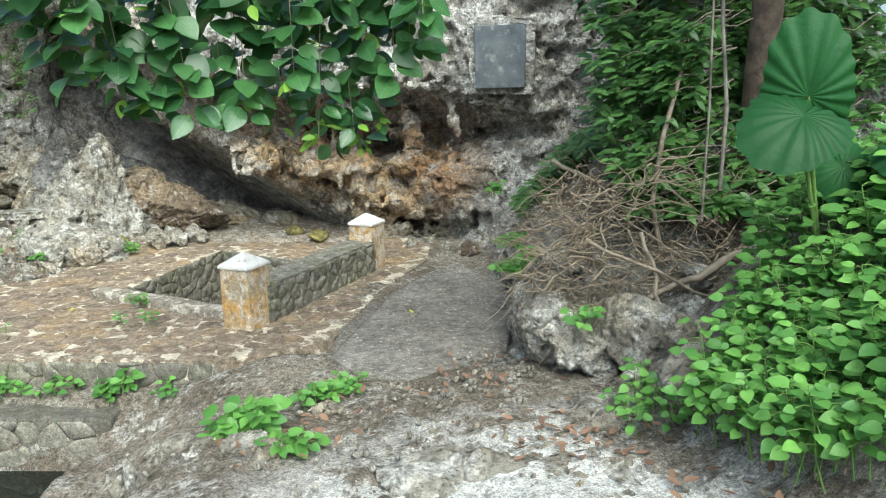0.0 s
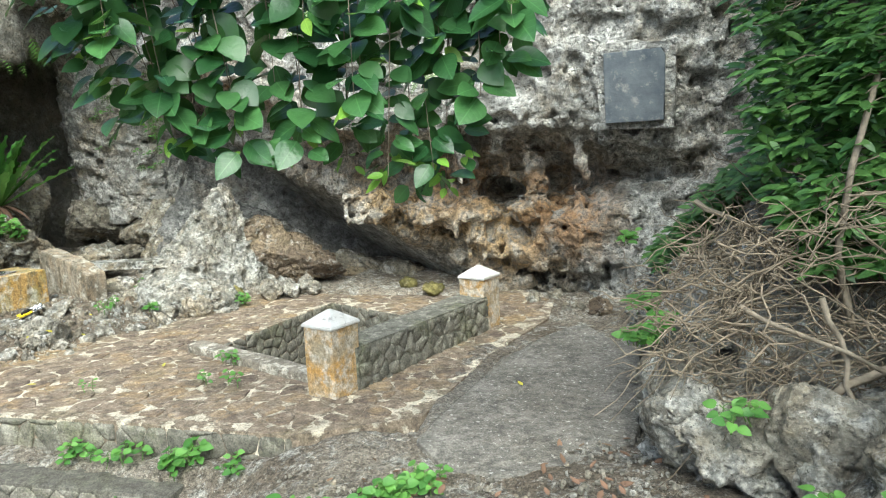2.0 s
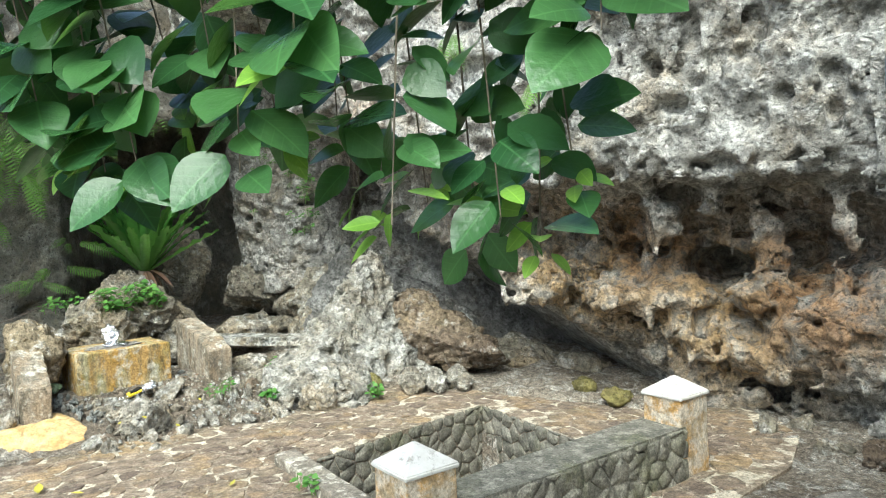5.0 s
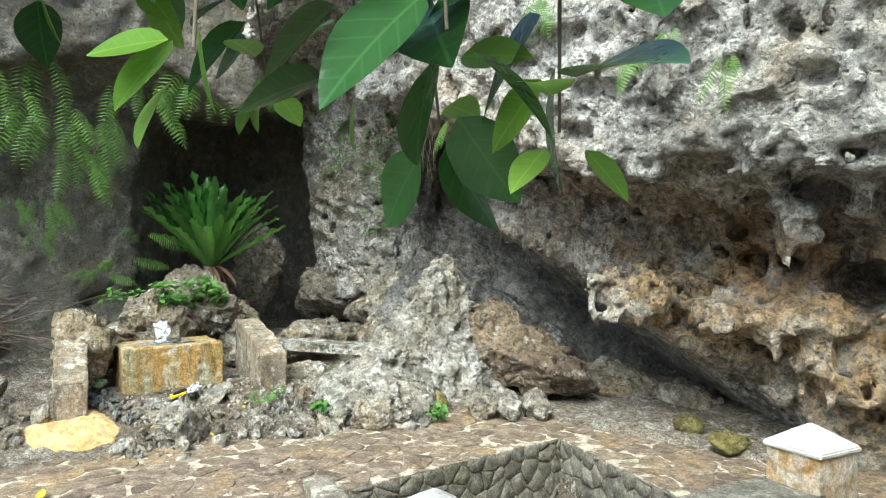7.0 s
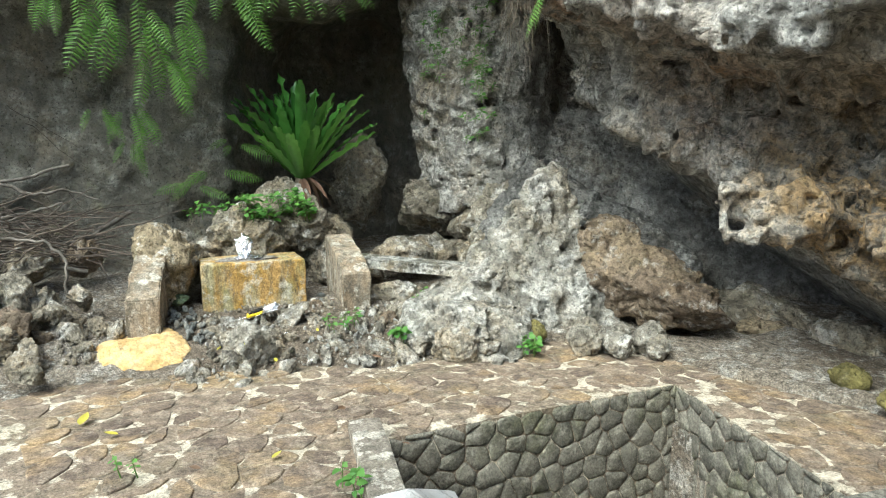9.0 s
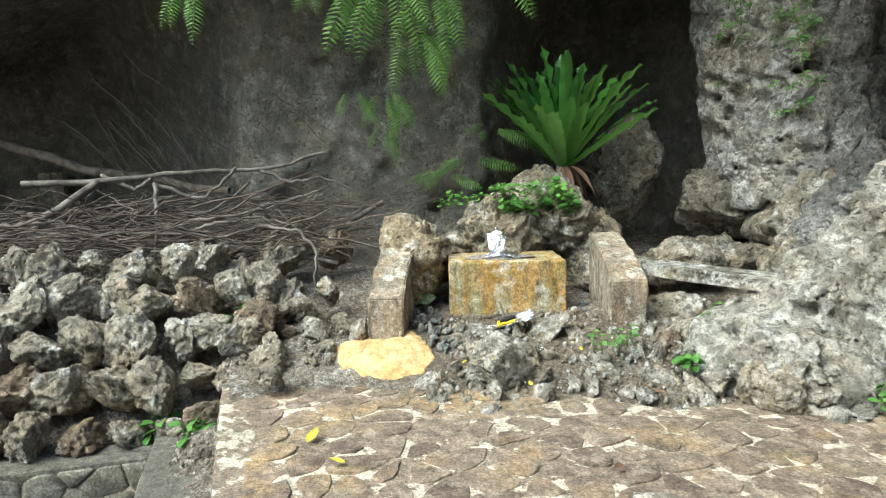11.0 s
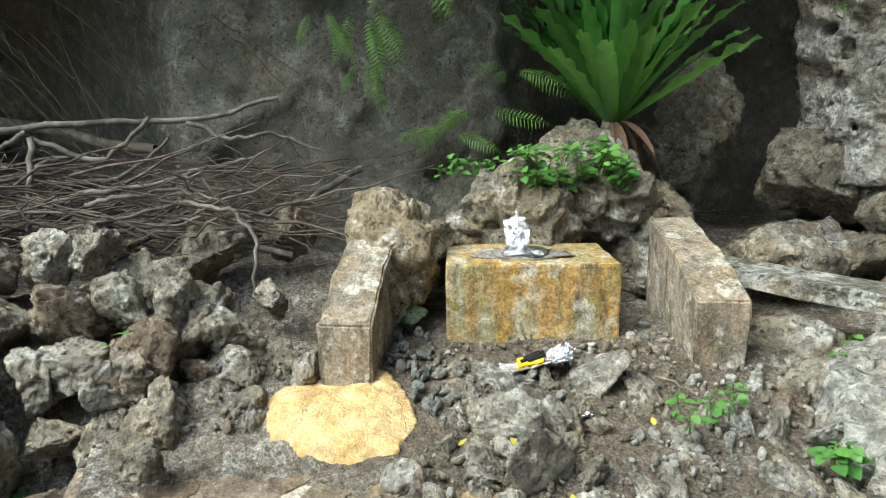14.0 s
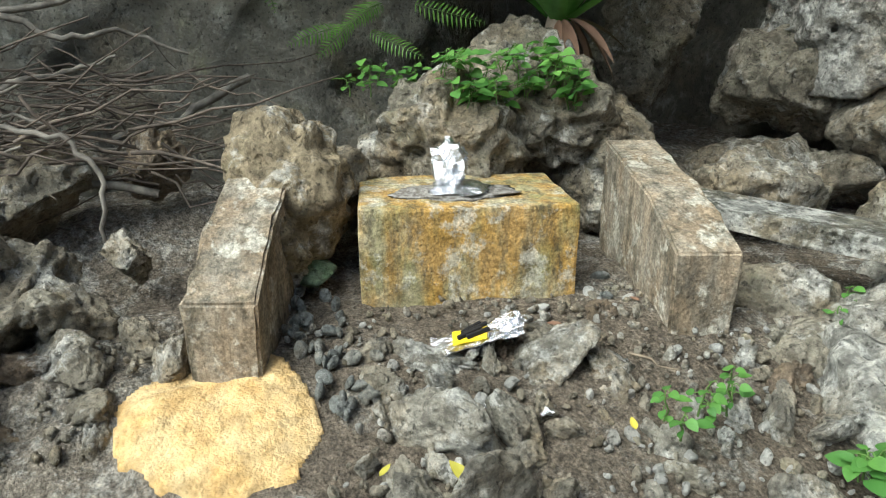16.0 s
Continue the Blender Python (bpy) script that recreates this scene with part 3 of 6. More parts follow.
def post_material():
    m, nt, b = shader("ochre_stained_concrete", 0.9)
    p = place(nt)
    c = blend(nt, spot(nt, p, 3.5, 8, 0.38, 0.62), (0.52, 0.30, 0.09), (0.44, 0.37, 0.26))
    c = blend(nt, times(nt, spot(nt, p, 6.0, 9, 0.47, 0.57, 0.7), 0.8), c, (0.64, 0.59, 0.50))
    c = speckled(nt, p, speckled(nt, p, c, 75.0, 0.7, 1.25), 22.0, 0.7, 1.25)
    c = blend(nt, times(nt, spot(nt, p, 14.0, 8, 0.52, 0.66, 0.7), 0.7), c, (0.18, 0.13, 0.07))
    nt.links.new(c, b.inputs["Base Color"])
    bumped(nt, b, ((spot(nt, p, 30.0, 9, 0.2, 0.8, 0.7), 1.0),), 0.012, 0.7)
    return m


def cap_material():
    m, nt, b = shader("chipped_white_paint", 0.85)
    p = place(nt)
    c = blend(nt, spot(nt, p, 8.0, 9, 0.35, 0.6, 0.7), (0.72, 0.70, 0.66), (0.60, 0.57, 0.52))
    c = blend(nt, times(nt, spot(nt, p, 17.0, 9, 0.55, 0.66, 0.75), 0.8), c, (0.30, 0.27, 0.23))
    nt.links.new(c, b.inputs["Base Color"])
    bumped(nt, b, ((spot(nt, p, 40.0, 9, 0.2, 0.8, 0.7), 1.0),), 0.008, 0.6)
    return m


POST, CAP = post_material(), cap_material()
turn = math.degrees(math.atan2(along.y, along.x)) - 90
post(pose(P1.x, P1.y, -0.80, 0, 0, turn), "square post with orange stained sides and white cap")
post(pose(P2.x, P2.y, -0.825, 0, 0, turn), "square whitewashed post with ochre foot beside the cave mouth")


# ---- shrine blocks ----
def concrete_material(name, light, dark, ochre, amount):
    m, nt, b = shader(name, 0.92)
    p = place(nt)
    c = blend(nt, spot(nt, p, 4.0, 8, 0.4, 0.62), light, dark)
    up = nt.nodes.new("ShaderNodeMapping")
    up.inputs["Scale"].default_value = (3.0, 3.0, 1.0)
    nt.links.new(p, up.inputs["Vector"])
    c = blend(nt, times(nt, spot(nt, up.outputs[0], 2.2, 8, 0.42, 0.58, 0.65), amount), c, ochre)
    c = blend(nt, times(nt, spot(nt, up.outputs[0], 3.7, 9, 0.5, 0.62, 0.75), 0.75), c, (0.085, 0.075, 0.05))
    c = blend(nt, times(nt, spot(nt, p, 7.0, 9, 0.54, 0.6, 0.7), 0.6), c, (0.60, 0.57, 0.48))
    c = speckled(nt, p, speckled(nt, p, c, 75.0, 0.6, 1.3), 22.0, 0.65, 1.3)
    nt.links.new(c, b.inputs["Base Color"])
    hole = spot(nt, p, 38.0, 0, 0.05, 0.25, kind="ShaderNodeTexVoronoi")
    bumped(nt, b, ((spot(nt, p, 28.0, 9, 0.2, 0.8, 0.7), 1.0), (hole, 0.5)), 0.012, 0.7)
    return m


BLOCK = concrete_material("ochre_stained_block", (0.46, 0.40, 0.25), (0.26, 0.24, 0.10), (0.48, 0.26, 0.05), 0.75)
SLAB = concrete_material("weathered_slab", (0.33, 0.29, 0.225), (0.19, 0.165, 0.125), (0.36, 0.22, 0.10), 0.3)

alt_a, alt_b = Vector((-6.37, 6.83)), Vector((-6.13, 7.70))
u = (alt_b - alt_a).normalized()
n = Vector((-u.y, u.x))
ring = [alt_a, alt_b, alt_b + n * 0.62, alt_a + n * 0.62]
altar = thing("altar_block", pose(0, 0, 0), "square-cut stone altar block stained yellow and ochre", "altar")
part("block", worn(prism([tuple(p) for p in ring], -0.56, -0.055, 0.014), 5, 0.01, 15.0), BLOCK, altar)


def slab_wing(name, corner, heading, length, width, profile, label):
    """An upright side slab: profile lists (distance back, height), seen from the side."""
    ob = thing(name, pose(corner[0], corner[1], 0, 0, 0, heading), label, "stone slab", "slabs beside the altar")
    bm = bmesh.new()
    ring = [(0, profile[0][2])] + [(d, h) for d, h, _ in profile] + [(length, profile[-1][2])]
    left = [bm.verts.new((0, d, h)) for d, h in ring]
    right = [bm.verts.new((width, d, h)) for d, h in ring]
    bm.faces.new(left)
    bm.faces.new(right[::-1])
    k = len(ring)
    for i in range(k):
        j = (i + 1) % k
        bm.faces.new((left[j], left[i], right[i], right[j]))
    bmesh.ops.recalc_face_normals(bm, faces=bm.faces[:])
    bmesh.ops.bevel(bm, geom=bm.edges[:], offset=0.01, segments=2, affect="EDGES")
    part("slab", worn(bm, 5, 0.016, 16.0), SLAB, ob)
    return ob


# heading: the way from the front to the back, turned from +y
slab_wing("side_slab", (-5.735, 7.87), 71.4, 1.02, 0.25, ((0, -0.165, -0.62), (0.35, -0.03, -0.62), (1.02, 0.09, -0.62)), "upright weathered stone slab with sloping top beside the altar")
slab_wing("side_slab", (-6.09, 6.147), 69, 0.7, 0.25, ((0, -0.24, -0.68), (0.3, -0.06, -0.68), (0.7, 0.09, -0.68)), "upright rounded stone slab standing in yellow sand")

# the worn concrete path beside the parapet
PATHWAY, nt, b = shader("worn_concrete", 0.92)
p = place(nt)
c = blend(nt, spot(nt, p, 2.0, 8, 0.35, 0.65), (0.15, 0.137, 0.115), (0.22, 0.203, 0.175))
c = blend(nt, times(nt, spot(nt, p, 11.0, 9, 0.52, 0.64, 0.7), 0.6), c, (0.17, 0.15, 0.12))
c = blend(nt, times(nt, spot(nt, p, 30.0, 6, 0.6, 0.66), 0.6), c, (0.6, 0.58, 0.52))
c = speckled(nt, p, speckled(nt, p, c, 80.0, 0.6, 1.4), 14.0, 0.6, 1.4)
nt.links.new(c, b.inputs["Base Color"])
bumped(nt, b, ((spot(nt, p, 25.0, 9, 0.2, 0.8, 0.7), 1.0), (spot(nt, p, 5.0, 5, 0.2, 0.8), 1.0)), 0.02, 0.7)
walkway = thing("pavement", pose(0, 0, 0), "worn grey concrete path running to the cave mouth", "path", kind="structure")
part("slab", worn(prism([(0.0, 4.6), (0.5, 5.3), (0.6, 6.2), (0.6, 7.2), (0.1, 7.9), (-0.2, 7.6), (-0.52, 6.9), (-0.72, 6.0), (-0.86, 5.1), (-0.6, 4.75)], -0.95, -0.672, 0.02), 7, 0.045, 4.0), PATHWAY, walkway)


# ---- boulders ----
def rock_mesh(name, size, seed, material, cuts=9, detail=5, rough=0.2, pit=0.14):
    """A broken boulder: a ball cut flat by planes, then roughened."""
    bm = bmesh.new()
    bmesh.ops.create_icosphere(bm, subdivisions=detail, radius=1.0)
    p = np.array([v.co for v in bm.verts])
    rng = np.random.RandomState(seed)
    for _ in range(cuts):
        n = rng.normal(size=3)
        n /= np.linalg.norm(n)
        d = p @ n
        k = rng.uniform(0.5, 0.8)
        p = p - np.clip(d - k, 0, None)[:, None] * n * 0.92
    q = p * np.array(size)
    nrm = p / np.linalg.norm(p, axis=1)[:, None]
    s = (size[0] * size[1] * size[2]) ** (1 / 3)
    w = q / s + seed * 3.7
    d = rough * s * (1.3 * fbm(w, 1.6, 3) - 0.75 * (0.6 - ridged(w, 2.6, 3))) - pit * s * np.clip(vnoise(w * 5.0) - 0.58, 0, 1) * 3.5 + 0.1 * s * fbm(w, 8.0, 3)
    q = q + nrm * d[:, None]
    for v, c in zip(bm.verts, q):
        v.co = c
    me = bpy.data.meshes.new(name)
    bm.to_mesh(me)
    bm.free()
    for f in me.polygons:
        f.use_smooth = True
    me.materials.append(material)
    return me


def boulder(at, size, seed, material, label, turn=(0, 0, 0), detail=5, name="boulder", group="", cuts=9):
    ob = new(name, rock_mesh(name, size, seed, material, cuts, detail))
    ob.matrix_world = pose(*at, *turn)
    return tagged(ob, label, "rock", group)


def lump_base(x, y, z):
    """The front rock: a broken pyramid with a pale left face and a steep right one."""
    d = smax(half(x, y, z, (-4.95, 9.42, 0.5), (-0.62, -0.5, 0.72)), half(x, y, z, (-4.95, 9.42, 0.5), (0.86, -0.40, 0.36)), 0.05)
    d = smax(d, half(x, y, z, (-4.95, 9.42, 0.5), (0.05, -0.72, 0.62)), 0.04)
    d = smax(d, half(x, y, z, (-4.85, 9.75, 0.4), (0.1, 1.0, 0.25)), 0.08)
    foot = smax(ball(x, y, z, (-4.95, 8.55, -0.75), (0.75, 0.5, 0.4)), -1.0 - z, 0.05)
    return smin(d, foot, 0.2)


def lean_base(x, y, z):
    """The slab behind it, which leans up to a point."""
    d = smax(half(x, y, z, FOOT_AT, FOOT_WAY), half(x, y, z, FOOT_AT, (-0.8, -0.35, 0.45)), 0.05)
    d = smax(d, half(x, y, z, FOOT_AT, (0.45, 0.25, 0.85)), 0.06)
    return smax(d, half(x, y, z, (-5.9, 11.0, 0.3), (0.0, 1.0, 0.0)), 0.05)


def spire_rough(p):
    return 0.07 * fbm(p, 1.5, 3) + 0.16 * (0.62 - ridged(p, 2.6, 3)) + 0.13 * (0.58 - ridged(p, 6.5, 2)) + 0.05 * fbm(p, 14.0, 2) + 0.3 * np.clip(vnoise(p * 9) - 0.7, 0, 1)


def lean_rough(p):
    return 0.07 * fbm(p, 1.8, 3) + 0.1 * (0.55 - ridged(p, 3.1, 3)) + 0.05 * fbm(p, 11.0, 2)


tagged(new("boulder", solid("boulder", (-6.5, 7.8, -0.95), (-3.7, 10.2, 0.8), 0.025, lump_base, spire_rough, JAGGED)), "jagged pale grey boulder broken to a point", "rock")
tagged(new("boulder", solid("boulder", (-6.6, 9.6, -0.95), (-3.2, 11.4, 1.1), 0.035, lean_base, lean_rough, LEAN)), "grey slab of rock leaning up to a sharp tip", "rock")
boulder((-4.12, 10.0, -0.3), (0.98, 0.42, 0.36), 11, BROWN, "long brown-grey boulder fallen beside the jagged one", (0, 27, -18), 6)
boulder((-4.5, 10.0, -0.02), (0.34, 0.34, 0.27), 14, BROWN, "pitted brown rock on top of the fallen boulder", (0, 20, 10), 5)
boulder((-3.3, 10.9, -0.72), (0.8, 0.5, 0.24), 13, BOULDER, "grey flat boulder in the cave mouth", (0, 12, -15), 5)
boulder((-2.5, 10.7, -0.72), (0.6, 0.4, 0.2), 15, BOULDER, "grey flat boulder in the cave mouth", (0, 8, 10), 5)
# stacked blocks at the foot of the column
for at, size, seed, turn, lab in (((-7.25, 10.0, 0.28), (0.52, 0.45, 0.42), 21, (0, 10, 20), "large pitted block under the rock column"),
                                  ((-6.35, 10.1, 0.2), (0.55, 0.45, 0.5), 22, (0, -8, -10), "grey block wedged under the rock column"),
                                  ((-7.0, 9.75, -0.28), (0.62, 0.4, 0.24), 23, (0, 0, 12), "long flat grey block in a stack"),
                                  ((-6.55, 9.1, -0.2), (0.42, 0.35, 0.2), 24, (0, 12, 40), "smooth grey block lying on rubble"),
                                  ((-7.95, 9.35, 0.55), (0.35, 0.4, 0.6), 25, (0, 0, 30), "upright broken block beside the cave"),
                                  ((-6.2, 9.8, -0.35), (0.3, 0.3, 0.5), 26, (0, 15, 0), "narrow grey block standing in a gap")):
    boulder(at, size, seed, BOULDER, lab, turn, 5)


# ---- loose rocks ----
def drop(x, y, lift=0.0):
    """A place on the ground."""
    return (x, y, float(ground_height(np.array(x), np.array(y))) + lift)


rng = np.random.RandomState(4)
STONES = [rock_mesh("rubble", (1, 1, 1), 40 + k, BOULDER, 11, 5, 0.15, 0.16) for k in range(7)] + [rock_mesh("rubble", (1, 1, 1), 50 + k, BROWN, 11, 5, 0.15, 0.15) for k in range(2)]
PALES = [rock_mesh("rubble", (1, 1, 1), 60 + k, PALE, 9, 5, 0.15, 0.12) for k in range(3)]


def rubble(at, size, label, group, pick=None, stock=STONES, name="loose_rock"):
    ob = new(name, stock[rng.randint(len(stock)) if pick is None else pick])
    ob.matrix_world = pose(*at, *rng.uniform(-180, 180, 3)) @ Matrix.Diagonal((*size, 1))
    return tagged(ob, label, "rock", group)


# the dry-stone heap beside the terrace: rows that step up and back
for row, (x0, z0, count, s0) in enumerate(((-5.98, -0.98, 9, 0.13), (-6.2, -0.72, 9, 0.17), (-6.42, -0.46, 9, 0.17), (-6.66, -0.22, 9, 0.16), (-6.95, -0.02, 8, 0.15))):
    for k in range(count):
        y = 3.2 + (k + 0.5 * (row % 2)) * 0.27 + rng.uniform(-0.05, 0.05)
        if y > 5.15 + 0.18 * row:
            continue
        s = s0 * rng.uniform(0.95, 1.5)
        rubble((x0 - 0.12 * max(0, 4.4 - y) + rng.uniform(-0.07, 0.07), y, z0 + rng.uniform(-0.04, 0.04)), (s * 1.1, s, s * rng.uniform(0.7, 1.0)),
               "pitted grey limestone rock in a loose heap", "rocks of the dry-stone heap")
for at, size in (((-6.62, 5.62, -0.32), (0.2, 0.2, 0.3)), ((-6.25, 5.35, -0.5), (0.2, 0.18, 0.14)), ((-6.3, 5.75, -0.55), (0.2, 0.17, 0.12)), ((-6.05, 5.5, -0.7), (0.16, 0.2, 0.1)),
                 ((-6.9, 5.3, -0.15), (0.2, 0.17, 0.15)), ((-6.85, 5.95, -0.3), (0.13, 0.14, 0.1)), ((-6.35, 6.0, -0.48), (0.12, 0.1, 0.1)), ((-5.98, 5.85, -0.66), (0.1, 0.16, 0.07)),
                 ((-7.3, 5.6, -0.05), (0.25, 0.3, 0.22)), ((-7.45, 6.1, 0.0), (0.2, 0.2, 0.16)), ((-7.25, 5.0, 0.0), (0.2, 0.2, 0.2))):
    rubble(at, size, "pitted grey limestone rock in a loose heap", "rocks of the dry-stone heap")
# rocks about the shrine
boulder((-6.85, 6.62, -0.08), (0.34, 0.3, 0.34), 31, TAN, "rounded tan boulder behind the side slab", (10, 0, 20), 5, cuts=3)
boulder((-6.6, 6.5, -0.26), (0.2, 0.16, 0.25), 39, TAN, "rounded tan rock leaning on the side slab", (0, 20, 0), 5, cuts=3)
boulder((-7.0, 6.85, -0.08), (0.28, 0.27, 0.28), 32, BOULDER, "pitted rock behind the altar block", (0, 20, 0), 5)
boulder((-7.2, 7.45, 0.0), (0.46, 0.45, 0.46), 33, BOULDER, "porous grey rock mound behind the altar", (0, 0, 50), 6)
boulder((-7.25, 8.05, 0.15), (0.55, 0.5, 0.54), 34, BOULDER, "porous grey rock mound carrying a fern", (0, 0, 10), 6)
boulder((-7.05, 8.4, -0.15), (0.35, 0.35, 0.4), 35, BOULDER, "porous grey rock below the fern", (0, 0, 0), 5)
boulder((-6.62, 8.55, -0.42), (0.35, 0.3, 0.2), 36, BOULDER, "grey rock under the leaning beam", (0, 0, 0), 5)
boulder((-5.85, 8.5, -0.5), (0.3, 0.3, 0.2), 37, BOULDER, "crumbled grey rock beside the side slab", (0, 0, 0), 5)
boulder((-5.55, 8.3, -0.62), (0.25, 0.3, 0.16), 38, BOULDER, "crumbled grey rock at the terrace edge", (0, 0, 0), 5)
for k in range(26):
    x, y = rng.uniform(-6.0, -4.6), rng.uniform(6.3, 8.2)
    if x > -5.0 - 0.25 * (8.0 - y) + 0.3 or (x + 5.86) ** 2 + (y - 6.26) ** 2 < 0.2:
        continue
    s = rng.uniform(0.03, 0.09)
    rubble(drop(x, y, -0.005), (s * 1.4, s, s * 0.6), "small limestone rubble on the shrine floor", "small rubble before the altar")
for x, y, s in ((-5.85, 6.75, 0.11), (-5.75, 6.95, 0.1), (-5.85, 7.45, 0.13), (-5.7, 7.3, 0.1), (-5.5, 6.95, 0.12), (-5.45, 6.7, 0.1), (-5.25, 7.1, 0.09), (-5.95, 7.7, 0.1), (-5.35, 6.45, 0.09)):
    rubble(drop(x, y, -0.02), (s * 1.3, s, s * 0.65), "pitted grey rock lump before the altar", "rock lumps before the altar")
# pale stones at the foot of the jagged boulder
for x, y, s in ((-4.55, 8.1, 0.1), (-4.42, 8.22, 0.13), (-4.3, 8.35, 0.08), (-3.95, 9.0, 0.12), (-3.85, 9.25, 0.14), (-3.7, 9.15, 0.1), (-4.1, 9.2, 0.1), (-3.6, 9.4, 0.11), (-3.45, 9.3, 0.08), (-4.75, 8.0, 0.07)):
    rubble((x, y, -0.67 + 0.6 * s), (s * 1.35, s * 1.2, s * 1.3), "pale broken stone at the boulder's foot", "pale stones by the boulder", stock=PALES)
# stones by the cave mouth and along the bank
for at, size in (((-0.02, 8.75, -0.74), (0.2, 0.15, 0.09)), ((0.22, 8.6, -0.68), (0.16, 0.15, 0.13)), ((-0.55, 9.1, -0.7), (0.17, 0.15, 0.1)), ((-0.3, 9.3, -0.7), (0.14, 0.14, 0.1))):
    rubble(at, size, "grey stone in the low cave mouth", "stones in the cave mouth")
for at, size in (((0.95, 4.55, -0.3), (0.34, 0.3, 0.3)), ((1.3, 4.3, -0.2), (0.3, 0.3, 0.22)), ((0.82, 5.0, -0.2), (0.26, 0.32, 0.38)), ((1.7, 4.55, 0.12), (0.13, 0.1, 0.08)), ((1.32, 3.4, -0.1), (0.2, 0.17, 0.17)),
                 ((1.5, 3.9, -0.12), (0.22, 0.2, 0.2)), ((2.1, 3.9, 0.38), (0.2, 0.2, 0.16)), ((1.45, 3.15, -0.22), (0.2, 0.16, 0.12)), ((1.22, 4.05, -0.35), (0.12, 0.08, 0.06)), ((2.05, 3.3, 0.1), (0.18, 0.14, 0.24))):
    rubble(at, size, "weathered pale limestone rock in the bank", "rocks of the bank", stock=PALES + STONES[:2])
boulder((0.92, 3.62, -0.46), (0.45, 0.3, 0.16), 71, PALE, "flat pale rock worn smooth beside the path", (0, 0, 30), 5)
boulder((0.28, 3.05, -0.42), (0.5, 0.3, 0.12), 72, PALE, "flat pale rock breaking through the path", (0, 0, 10), 5)
boulder((0.75, 2.95, -0.4), (0.35, 0.25, 0.12), 73, PALE, "flat pale rock breaking through the path", (0, 0, -20), 5)
for x, y, s in ((-1.55, 3.75, 0.1), (-1.3, 3.62, 0.09), (-1.75, 3.6, 0.1), (-1.0, 3.55, 0.12), (-1.55, 3.35, 0.12), (-1.95, 3.9, 0.08), (-0.85, 3.4, 0.1), (-1.25, 4.6, 0.05), (-0.7, 4.05, 0.09)):
    rubble(drop(x, y, -0.01), (s * 1.3, s, s * 0.5), "flat pale stone set in the slope", "pale stones in the slope", stock=PALES)

for at, size, seed, turn in (((0.72, 4.72, -0.32), (0.2, 0.22, 0.32), 91, 20), ((1.02, 4.5, -0.38), (0.26, 0.2, 0.24), 92, -15), ((1.36, 4.3, -0.33), (0.22, 0.2, 0.16), 93, 40), ((1.62, 4.4, -0.1), (0.2, 0.16, 0.13), 94, 0), ((0.66, 5.3, -0.35), (0.15, 0.28, 0.3), 96, 10)):
    boulder(at, size, seed, JAGGED, "broken pale limestone block at the bank's foot", (0, 0, turn), 5, group="blocks at the bank's foot", cuts=7)
# broken jagged rocks in the soil before the altar
for x, y, s, k in ((-5.6, 6.85, 0.16, 0), (-5.42, 6.72, 0.12, 1), (-5.3, 6.9, 0.17, 2), (-5.5, 7.1, 0.11, 0), (-5.15, 6.75, 0.13, 1), (-5.05, 7.0, 0.1, 2), (-5.75, 7.35, 0.14, 0), (-5.62, 7.55, 0.1, 1), (-5.9, 6.98, 0.09, 2), (-5.05, 7.35, 0.07, 0), (-4.85, 7.6, 0.1, 1),
                   (-4.75, 7.9, 0.12, 2), (-4.98, 7.8, 0.09, 0), (-5.2, 6.4, 0.12, 1), (-5.45, 6.38, 0.09, 2), (-4.95, 6.6, 0.1, 0), (-4.7, 7.3, 0.08, 1), (-5.25, 7.95, 0.1, 2), (-5.15, 8.15, 0.13, 0)):
    rubble(drop(x, y, 0.0), (s * 1.5, s, s * 0.6), "broken grey rock half sunk in the soil", "broken rocks in the soil", k, PALES)

# rough rocks between the heap and the sand
for k, (x, y, z, s) in enumerate(((-6.49, 5.72, -0.36, 0.20), (-6.84, 5.20, -0.36, 0.17), (-7.79, 5.09, -0.36, 0.15), (-6.24, 5.23, -0.46, 0.16), (-6.04, 5.47, -0.55, 0.20), (-6.07, 5.84, -0.55, 0.11), (-6.19, 6.09, -0.46, 0.11), (-6.68, 5.09, -0.46, 0.12), (-6.29, 5.61, -0.46, 0.12), (-5.64, 5.45, -0.55, 0.13), (-6.28, 5.56, -0.55, 0.10), (-6.22, 5.82, -0.46, 0.10))):
    rubble((x, y, z - 0.03), (s, s * 0.9, s * 0.72), "pitted brownish limestone rock in a loose heap", "rocks of the dry-stone heap", k % 9)
for at, size, seed in (((-2.25, 9.6, -0.62), (0.15, 0.12, 0.1), 101), ((-1.85, 9.33, -0.62), (0.16, 0.12, 0.09), 102), ((-4.4, 8.85, -0.6), (0.16, 0.13, 0.11), 103)):
    boulder(at, size, seed, MOSSY, "small stone covered in yellow-green moss", (0, 0, 30 * (seed - 100)), 4, group="mossy stones", cuts=6)

# the beam that leans behind the side slab
beam = thing("stone_beam", pose(-5.85, 8.62, -0.17, 0, 3, 33), "long lichen-spotted concrete beam lying on rocks", "beam")
part("block", worn(prism([(-0.62, -0.14), (0.62, -0.14), (0.62, 0.14), (-0.62, 0.14)], -0.05, 0.05, 0.008), 3, 0.015, 7.0), rock_material("lichen_concrete", (0.36, 0.35, 0.29), (0.2, 0.19, 0.15), pale=(0.45, 0.52), moss=0.6), beam)


